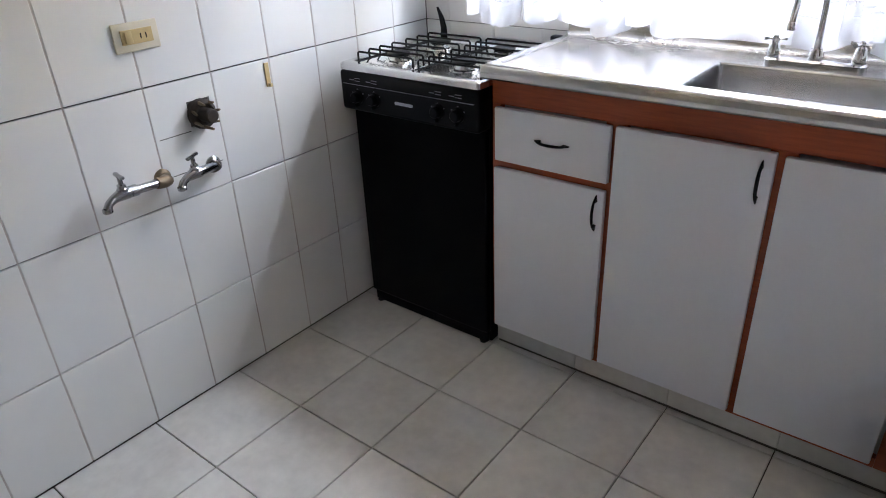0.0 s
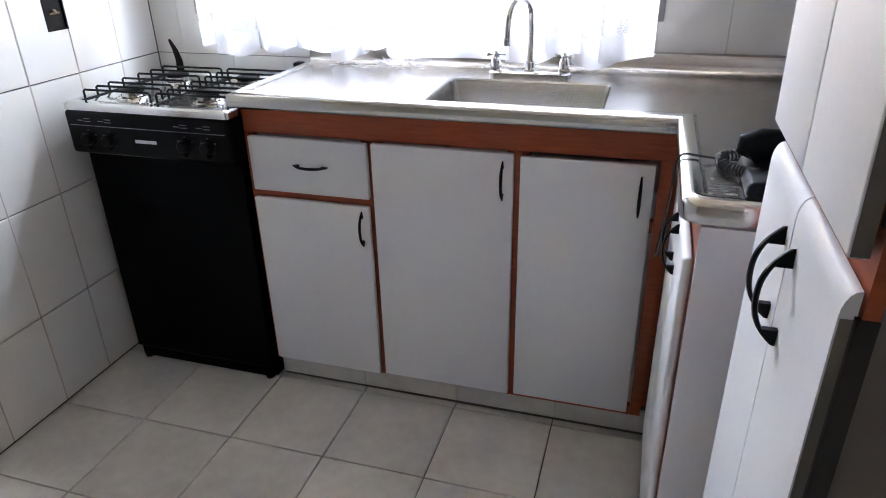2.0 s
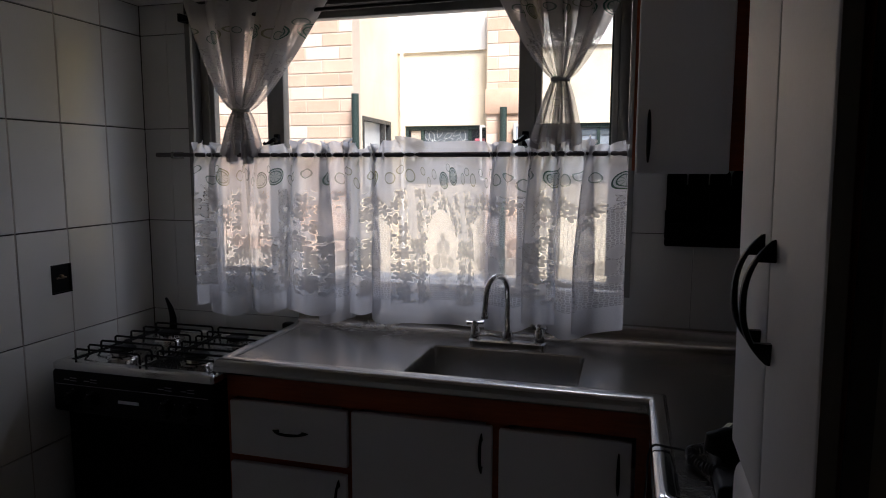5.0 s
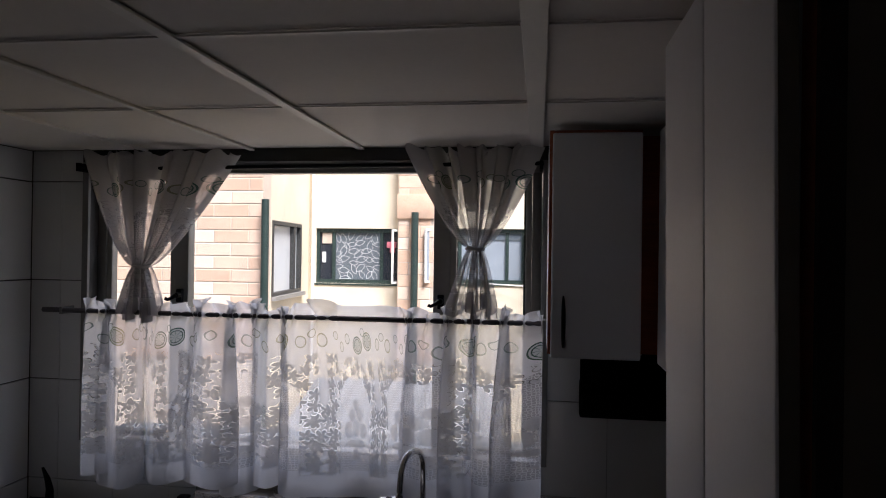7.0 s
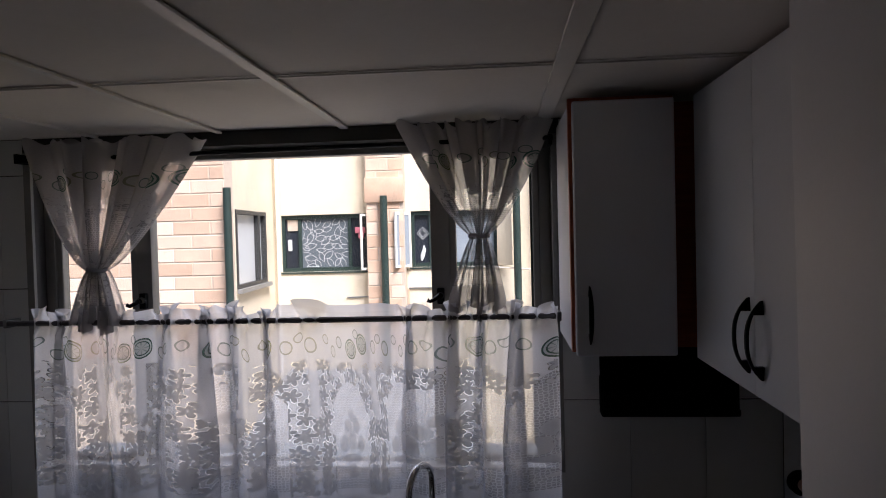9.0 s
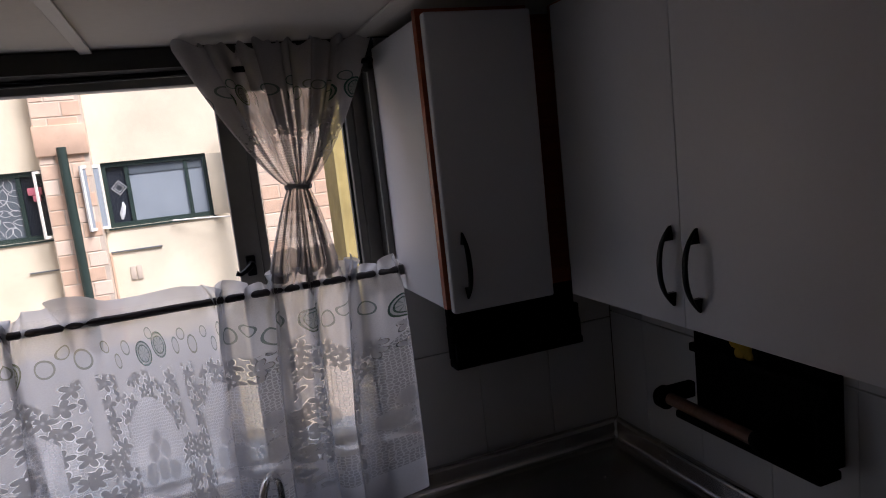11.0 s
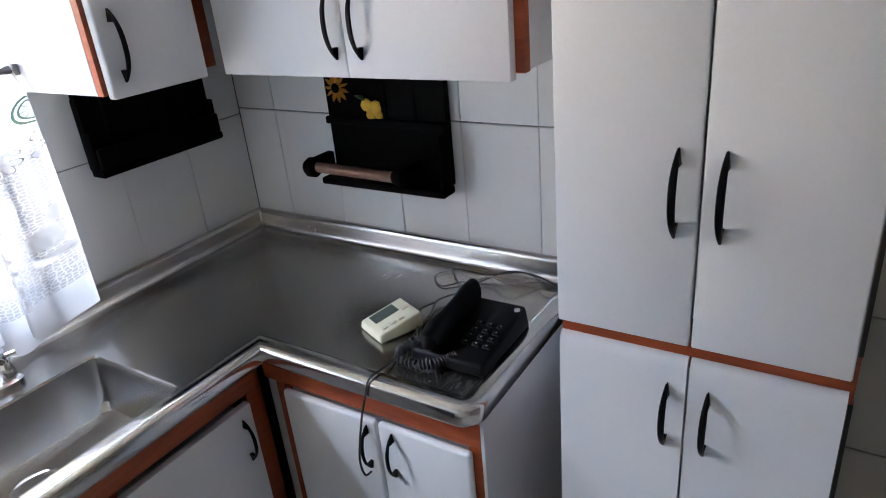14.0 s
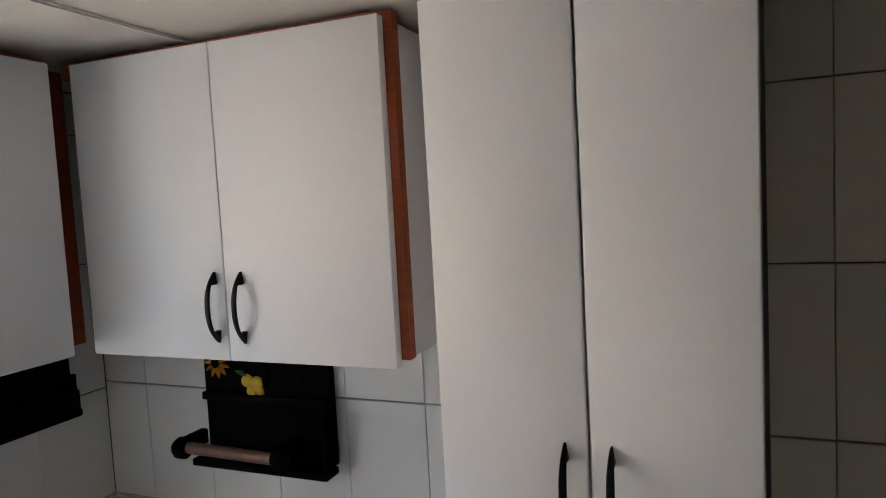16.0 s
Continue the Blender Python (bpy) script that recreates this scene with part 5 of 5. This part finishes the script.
turns, steps = 26, 26 * 9
for i in range(steps + 1):
    s = i / steps * (len(path) - 1)
    k = min(int(s), len(path) - 2)
    c = path[k].lerp(path[k + 1], s - k)
    d = (path[k + 1] - path[k]).normalized()
    side = d.cross(Vector((0, 0, 1))).normalized()
    q = 2 * math.pi * turns * i / steps
    coil.append(c + 0.0085 * (math.cos(q) * side + math.sin(q) * d.cross(side)))
part("coiled_cord", tube(bmesh.new(), coil, 0.0021, 5), CORD, phone, "black coiled handset cord")

cid = thing("caller_display", (1.86, -0.705, TOP), "small cream caller display unit with grey screen", "display")
CM = Matrix.Translation((1.870, -0.698, TOP)) @ pose(0, 0, 0, 0, 0, -24)
bm = bmesh.new()
pts = [(-0.050, -0.042, 0.002), (0.050, -0.042, 0.002), (0.050, 0.042, 0.002), (-0.050, 0.042, 0.002), (-0.048, -0.040, 0.020), (0.048, -0.040, 0.038), (0.048, 0.040, 0.038), (-0.048, 0.040, 0.020)]
vs = [bm.verts.new(CM @ Vector(p)) for p in pts]
for q in ((3, 2, 1, 0), (4, 5, 6, 7), (0, 1, 5, 4), (1, 2, 6, 5), (2, 3, 7, 6), (3, 0, 4, 7)):
    bm.faces.new([vs[i] for i in q])
bmesh.ops.bevel(bm, geom=list(bm.edges), offset=0.004, segments=3, affect="EDGES", profile=0.5)
case = part("case", bm, CREAM, cid)
tilt = CM @ pose(0, 0, 0.0292, 0, -10.6, 0)
part("screen", placed([(-0.034, 0.022, 0.002, 0.032, 0.0, 0.0012)], tilt, 0), LCD, case, "grey-green screen")
for i in range(3):
    part("button", placed([(-0.036 + i * 0.019, -0.023 + i * 0.019, -0.030, -0.020, 0.0, 0.003)], tilt, 0.001, 1), IVORY, case)
part("button", placed([(0.026, 0.040, -0.006, 0.006, 0.0, 0.003)], tilt, 0.001, 1), IVORY, case)


def cord(name, pts, r, material, label):
    """A lying cord, rounded between its points."""
    p = [Vector(q) for q in pts]
    out = []
    for i in range(len(p) - 1):
        a, b, c, d = p[max(i - 1, 0)], p[i], p[i + 1], p[min(i + 2, len(p) - 1)]
        for k in range(6):
            s = k / 6
            out.append(0.5 * ((2 * b) + (c - a) * s + (2 * a - 5 * b + 4 * c - d) * s * s + (3 * b - a - 3 * c + d) * s ** 3))
    out.append(p[-1])
    return part(name, tube(bmesh.new(), out, r, 6), material, None, label, category="cable")


Z = TOP + 0.003
cord("phone_cable", [(1.905, -0.735, Z + 0.012), (1.88, -0.752, Z), (1.82, -0.762, Z), (1.765, -0.772, Z + 0.003), (1.728, -0.772, TOP + 0.009), (1.702, -0.768, TOP + 0.008), (1.693, -0.762, TOP - 0.02), (1.692, -0.742, 0.85), (1.684, -0.728, 0.76), (1.680, -0.738, 0.725), (1.684, -0.752, 0.735)], 0.0022, CORD, "dark cable hanging over the worktop edge")
cord("phone_cable", [(2.145, -0.677, Z + 0.002), (2.10, -0.715, Z), (2.085, -0.745, Z), (2.12, -0.79, Z + 0.012), (2.10, -0.85, Z + 0.016), (2.15, -0.90, Z + 0.006), (2.165, -0.955, Z)], 0.0018, GREY_CORD, "thin grey cable loop on the worktop")
cord("phone_cable", [(2.060, -0.745, Z + 0.004), (2.11, -0.77, Z), (2.155, -0.82, Z + 0.014), (2.16, -0.88, Z + 0.012), (2.12, -0.93, Z + 0.006), (2.165, -0.968, Z)], 0.0018, CORD, "thin dark cable loop on the worktop")
cord("phone_cable", [(2.03, -0.765, Z + 0.012), (1.99, -0.735, Z + 0.008), (1.95, -0.742, Z + 0.002), (1.90, -0.752, Z + 0.002), (1.86, -0.768, Z), (1.80, -0.768, Z + 0.004)], 0.0022, GREY_CORD, "grey cable between telephone and display")

cord("phone_cable", [(2.07, -0.79, Z + 0.014), (2.09, -0.74, Z + 0.004), (2.06, -0.70, Z), (2.10, -0.66, Z), (2.14, -0.70, Z + 0.004), (2.13, -0.78, Z + 0.010), (2.16, -0.86, Z + 0.016), (2.15, -0.94, Z + 0.004), (2.12, -0.975, TOP + 0.008)], 0.0017, CORD, "thin dark cable coiled behind the telephone")
cord("phone_cable", [(1.965, -0.742, Z + 0.016), (1.93, -0.728, Z + 0.014), (1.895, -0.745, Z + 0.006), (1.85, -0.775, Z + 0.002), (1.83, -0.80, Z + 0.006), (1.79, -0.81, Z + 0.002), (1.775, -0.78, Z)], 0.0020, CORD, "dark cable tangled beside the display")

# ---- courtyard outside the window ----
FAR = 6.5
ground = part("ground", boxes((-400, 400, 0.16, 800, -3.2, -3.0)), CONCRETE, None, "grey concrete courtyard ground", category="ground", kind="structure")


def facade_window(house, x0, x1, z0, z1, y, panes, label):
    w = part("window", boxes((x0, x1, y - 0.03, y + 0.05, z0, z0 + 0.05), (x0, x1, y - 0.03, y + 0.05, z1 - 0.05, z1), (x0, x0 + 0.04, y - 0.03, y + 0.05, z0 + 0.0505, z1 - 0.0505), (x1 - 0.04, x1, y - 0.03, y + 0.05, z0 + 0.0505, z1 - 0.0505)), GREEN_PAINT, house, label)
    part("sill", boxes((x0 - 0.02, x1 + 0.02, y - 0.075, y - 0.031, z0 - 0.022, z0 - 0.001)), GREEN_PAINT, w)
    for a, b, mat in panes:
        part("pane", boxes((a, b, y + 0.005, y + 0.02, z0 + 0.051, z1 - 0.051)), mat, w)
    for a, b, mat in panes[1:]:
        part("mullion", boxes((a - 0.02, a + 0.02, y - 0.02, y + 0.04, z0 + 0.051, z1 - 0.051)), GREEN_PAINT, w)
    return w


house = thing("apartment_building", (0, FAR + 1, -3.0), "cream stucco apartment building across the courtyard", "building")
Wa, Wb = (-1.27, -0.11, 1.252, 1.967), (0.38, 1.44, 1.282, 1.977)
part("wall", boxes((-1.62, Wa[0], FAR, FAR + 0.3, -3.0, 2.9), (Wa[1], Wb[0], FAR, FAR + 0.3, -3.0, 2.9), (Wb[1], 5.5, FAR, FAR + 0.3, -3.0, 2.9), (Wa[0], Wa[1], FAR, FAR + 0.3, -3.0, Wa[2]), (Wa[0], Wa[1], FAR, FAR + 0.3, Wa[3], 2.9),
                   (Wb[0], Wb[1], FAR, FAR + 0.3, -3.0, Wb[2]), (Wb[0], Wb[1], FAR, FAR + 0.3, Wb[3], 2.9)), STUCCO, house, "cream yellow stucco, stained")
part("parapet", boxes((-1.62, 5.5, FAR - 0.03, FAR + 0.29, 2.9005, 3.6)), PALE_STUCCO, house, "pale stucco band")
# thin near-black sheet whose colour stands for the unlit rooms
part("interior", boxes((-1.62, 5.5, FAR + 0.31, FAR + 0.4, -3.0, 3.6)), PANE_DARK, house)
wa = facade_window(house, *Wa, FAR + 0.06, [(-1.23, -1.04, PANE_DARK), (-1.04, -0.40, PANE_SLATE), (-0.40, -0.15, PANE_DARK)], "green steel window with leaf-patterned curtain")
rng = random.Random(5)
bm = bmesh.new()
for i in range(6):
    for j in range(6):
        x, z, a = -1.0 + 0.105 * i + rng.uniform(-0.03, 0.03), 1.335 + 0.105 * j + rng.uniform(-0.03, 0.03), rng.uniform(0, 6.28)
        s = rng.uniform(0.12, 0.17)
        for sign in (-1, 1):
            q = [(x + s * (t - 0.5) * math.cos(a) - sign * s * 0.24 * math.sin(math.pi * t) * math.sin(a), FAR + 0.060, z + s * (t - 0.5) * math.sin(a) + sign * s * 0.24 * math.sin(math.pi * t) * math.cos(a)) for t in (0, 0.2, 0.4, 0.6, 0.8, 1)]
            q = [p for p in q if -1.015 < p[0] < -0.425 and 1.305 < p[2] < 1.915]
            if len(q) > 1:
                tube(bm, q, 0.0032, 4)
part("leaf_pattern", bm, PANE_PALE, wa, "pale leaf outlines on the curtain")
part("paper", boxes((-1.20, -1.07, FAR + 0.052, FAR + 0.062, 1.77, 1.91)), MORTAR, wa, "brown paper stuck to the pane")
part("paper", boxes((-1.20, -1.15, FAR + 0.052, FAR + 0.062, 1.52, 1.66)), PANE_PALE, wa, "pale slip on the pane")
part("cloth", boxes((-0.33, -0.20, FAR + 0.02, FAR + 0.055, 1.72, 1.80), (-0.29, -0.22, FAR + 0.02, FAR + 0.055, 1.655, 1.7195), bevel=0.008), PINK, wa, "pink cloth hanging in the window")
hung = Matrix.Translation((-0.115, FAR - 0.03, 0)) @ pose(0, 0, 0, 0, 0, 62)
leaf = part("open_sash", placed([(-0.20, 0.0, -0.010, 0.010, 1.27, 1.295), (-0.20, 0.0, -0.010, 0.010, 1.93, 1.955), (-0.20, -0.178, -0.010, 0.010, 1.2955, 1.9295), (-0.022, 0.0, -0.010, 0.010, 1.2955, 1.9295)], hung, 0), PALE_STUCCO, wa, "white opened sash")
pane = part("pane", placed([(-0.1775, -0.0225, -0.002, 0.002, 1.2955, 1.9295)], hung, 0), GLASS, leaf)
pane.visible_shadow = False
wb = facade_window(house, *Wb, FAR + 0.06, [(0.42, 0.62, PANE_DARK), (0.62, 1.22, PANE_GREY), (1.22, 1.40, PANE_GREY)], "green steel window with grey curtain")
part("curtain_top", boxes((0.645, 1.395, FAR + 0.055, FAR + 0.063, 1.835, 1.92)), PANE_SLATE, wb)
bm = bmesh.new()
for cz, r in ((1.70, 0.075), (1.70, 0.045)):
    tube(bm, [(0.52, FAR + 0.060, cz - r), (0.52 + r, FAR + 0.060, cz), (0.52, FAR + 0.060, cz + r), (0.52 - r, FAR + 0.060, cz), (0.52, FAR + 0.060, cz - r)], 0.004, 4)
tube(bm, [(0.50, FAR + 0.060, 1.36), (0.51, FAR + 0.060, 1.42), (0.535, FAR + 0.060, 1.50), (0.53, FAR + 0.060, 1.55)], [0.010, 0.028, 0.022, 0.006], 8, True, 0.3)
part("ornament", bm, PANE_PALE, wb, "pale ornament hung behind the pane")
swing = Matrix.Translation((0.375, FAR - 0.035, 0)) @ pose(0, 0, 0, 0, 0, 52)
sash = part("open_sash", placed([(-0.26, 0.0, -0.012, 0.012, 1.29, 1.318), (-0.26, 0.0, -0.012, 0.012, 1.935, 1.965), (-0.26, -0.236, -0.012, 0.012, 1.3185, 1.9345), (-0.024, 0.0, -0.012, 0.012, 1.3185, 1.9345)], swing, 0), PALE_STUCCO, wb, "pale opened sash")
part("pane", placed([(-0.2355, -0.0245, -0.003, 0.003, 1.3185, 1.9345)], swing, 0), PANE_GREY, sash)
swing = Matrix.Translation((1.445, FAR - 0.035, 0)) @ pose(0, 0, 0, 0, 0, -25)
part("open_sash", placed([(0.0, 0.20, -0.010, 0.010, 1.29, 1.965)], swing, 0.002), STUCCO, wb, "cream shutter leaf folded back")
part("stay_rod", tube(bmesh.new(), [(1.00, FAR - 0.04, 1.285), (1.45, FAR - 0.16, 1.27), (1.85, FAR - 0.24, 1.24)], 0.008, 8), PALE_STUCCO, wb, "thin pale rod")
for vx in (0.493, 0.556):
    part("vent", boxes((vx, vx + 0.055, FAR - 0.012, FAR - 0.0005, 0.70, 0.85), bevel=0.003), MORTAR, house, "small buff vent tile")
part("conduit", boxes((0.34, 0.85, FAR - 0.02, FAR - 0.0005, 1.020, 1.032), (-0.446, -0.143, FAR - 0.02, FAR - 0.0005, 0.920, 0.932)), PANE_SLATE, house, "thin dark conduit")
part("conduit", boxes((0.325, 0.345, FAR - 0.02, FAR - 0.0005, -3.0, 1.0195)), BRICK, house, "rusty pipe beside the pier")
pier = part("brick_pier", boxes((-0.14, 0.32, FAR - 0.18, FAR - 0.0005, -3.0, 3.4)), MORTAR, house, "orange brick pier")
pier_r = part("brick_pier", boxes((1.96, 3.2, FAR - 0.18, FAR - 0.0005, -3.0, 3.4)), MORTAR, house, "orange brick pier")
part("patch", boxes((-0.150, 0.330, FAR - 0.215, FAR - 0.1815, 2.09, 2.39), bevel=0.006), BRICK, house, "plastered patch on the pier")
for px, pz in ((0.09, 2.165), (1.68, 2.36)):
    part("downpipe", tube(bmesh.new(), [(px, FAR - 0.26, -3.0), (px, FAR - 0.26, pz)], 0.045, 12), GREEN_PAINT, house, "dark green downpipe")

side = thing("side_building", (-3.5, 6.0, -3.0), "orange brick side wing with a corner window", "building")
part("wall", boxes((-6.0, -1.25, 4.75, 4.95, -3.0, 3.4)), MORTAR, side, "orange brick wall")
turn = Matrix.Translation((-1.25, 4.951, 0)) @ pose(0, 0, 0, 0, 0, 4.2)
ret = [(-0.2, 0.0, 0.0, 1.54, -3.0, 1.16), (-0.2, 0.0, 0.0, 1.54, 2.00, 3.4), (-0.2, 0.0, 0.0, 0.05, 1.1605, 1.9995), (-0.2, 0.0, 1.17, 1.54, 1.1605, 1.9995)]
part("return_wall", placed(ret, turn, 0), STUCCO, side, "cream stucco return wall")
sw = part("window", placed([(-0.08, 0.012, 0.0505, 1.1695, 1.161, 1.205), (-0.08, 0.012, 0.0505, 1.1695, 1.955, 1.9990), (-0.08, 0.012, 0.0505, 0.09, 1.2055, 1.9545), (-0.08, 0.012, 1.11, 1.1695, 1.2055, 1.9545), (-0.08, 0.012, 0.84, 0.90, 1.2055, 1.9545)], turn, 0), DARK_FRAME_AND_SHADE, side, "dark framed window")
part("pane", placed([(-0.05, -0.04, 0.091, 0.8395, 1.2055, 1.9545), (-0.05, -0.04, 0.9005, 1.1095, 1.2055, 1.9545)], turn, 0), PANE_PALE, sw)
part("sill", placed([(0.0125, 0.06, 0.02, 1.20, 1.12, 1.165)], turn, 0), FRAME_PAINT, sw)
part("downpipe", tube(bmesh.new(), [(-1.19, 4.66, -3.0), (-1.19, 4.66, 2.20)], 0.040, 12), GREEN_PAINT, side, "dark green downpipe")
part("downpipe", tube(bmesh.new(), [(-1.29, 6.44, -3.0), (-1.29, 6.44, 2.9)], 0.022, 10), PALE_STUCCO, side, "thin cream downpipe")

# corrugated roof over the yard below
roof = bmesh.new()
edges = [[roof.verts.new((-1.16 + 0.03 * i, y, z + 0.016 * math.sin(i * 1.05) + dz)) for i in range(81)] for y, z, dz in ((6.30, 0.06, 0), (4.2, -0.55, 0), (4.2, -0.55, -0.01), (6.30, 0.06, -0.01))]
for p, q in zip(edges, edges[1:] + edges[:1]):
    for i in range(80):
        roof.faces.new((p[i], p[i + 1], q[i + 1], q[i]))
canopy = thing("yard_roof", (0.0, 5.2, -3.0), "grey corrugated roof over the yard below the windows", "roof")
part("sheet", roof, ROOF_GREY, canopy)
for px in (-1.08, 1.16):
    part("post", boxes((px - 0.03, px + 0.03, 4.24, 4.30, -3.0, -0.57)), FRAME_PAINT, canopy)
part("batten", boxes((-1.16, 1.24, 6.24, 6.3, -0.02, 0.02), (-1.16, 1.24, 4.24, 4.30, -0.57, -0.575 + 0.02)), FRAME_PAINT, canopy)
near = thing("stucco_pier", (2.5, 3.1, -3.0), "rough ochre stucco pier of the neighbouring wing", "building")
part("wall", boxes((2.15, 3.6, 3.0, 3.4, -3.0, 3.2)), OCHRE, near)

# ---- tiles and bricks, laid last ----
lay(floor, lambda u, v: Matrix.Translation((u, v, -0.008)), [-0.008] + [0.288 + 0.2945 * k for k in range(7)] + [2.2], [ROOM_S] + [-0.437 - 0.298 * k for k in range(8, -1, -1)] + [-0.14, 0.0], [], FLOOR_TILE, joint=0.0036, side=0.0036)
west_joints = [ROOM_S] + [-0.727 - 0.1985 * k for k in range(11, -1, -1)] + [-0.543, -0.362, -0.181, 0.0]
rows = [0.006, 0.305, 0.624, 0.941, 1.260, 1.577, 1.892, CEIL]
lay(wall_west, lambda u, v: facing_left_wall((-0.008, u, v)), west_joints, rows, [(-0.434, -0.360, 1.068, 1.156), (-1.015, -0.945, 0.81, 0.88)], WALL_TILE, joint=0.0040, side=0.0040)
fill_upright(wall_west, lambda u, v: facing_left_wall((-0.008, u, v)), west_joints[1:-1], 0.01, CEIL - 0.002, [(-0.434, -0.360, 1.068, 1.156), (-1.015, -0.945, 0.81, 0.88)], PALE_GROUT, 0.0038)
for y0, y1, z in ((-1.112, -1.018, 0.802), (-1.100, -1.045, 0.697), (-0.972, -0.940, 0.696)):
    part("cut_joint", boxes((-0.0002, 0.0003, y0, y1, z - 0.0012, z + 0.0012)), GROUT, wall_west)
north_joints = [0.0] + [2.2 - 0.1905 * k for k in range(11, 0, -1)] + [2.2]
lay(wall_north, lambda u, v: facing_window_wall((u, 0.008, v)), north_joints, rows, [(WIN_L - 0.02, WIN_R + 0.02, SILL, CEIL), (0.60, 2.2, -0.1, 0.93)], WALL_TILE)
east_rows = [-0.004, 0.325, 0.642, 0.959, 1.276, 1.593, 1.91, CEIL]
lay(wall_east, lambda u, v: facing_right_wall((2.208, u, v)), [-1.09, -0.883, -0.697, -0.513, -0.322, -0.134, 0.0], east_rows, [(-0.99, 0.0, -0.1, 0.93)], WALL_TILE)
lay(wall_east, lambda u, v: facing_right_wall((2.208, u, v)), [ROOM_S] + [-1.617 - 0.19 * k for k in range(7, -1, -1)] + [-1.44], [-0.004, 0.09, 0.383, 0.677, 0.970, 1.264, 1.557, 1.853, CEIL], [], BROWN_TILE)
lay(plinth, lambda u, v: facing_window_wall((u, -0.413, v)), [0.59, 0.878, 1.173, 1.470, 1.76], [0.014, 0.089], [], FLOOR_TILE, thick=0.010)


def brickwork(parent, x0, x1, y, z0, z1, w, h):
    k, z = 0, z0
    while z < z1:
        x = x0 - (w / 2 if k % 2 else 0)
        while x < x1:
            a, b = max(x, x0), min(x + w, x1)
            if b - a > 0.05:
                part("brick", tile_mesh(b - a - 0.012, h - 0.012, 0.017, 0.004, BRICK), None, parent, m=facing_window_wall(((a + b) / 2, y + 0.012, z + h / 2)))
            x += w
        z += h
        k += 1


brickwork(side.children[0], -3.55, -1.25, 4.75, 0.50, 3.0, 0.39, 0.138)
brickwork(pier, -0.14, 0.32, FAR - 0.18, 0.3, 3.3, 0.28, 0.155)
brickwork(pier_r, 1.96, 3.2, FAR - 0.18, 0.3, 3.0, 0.40, 0.155)
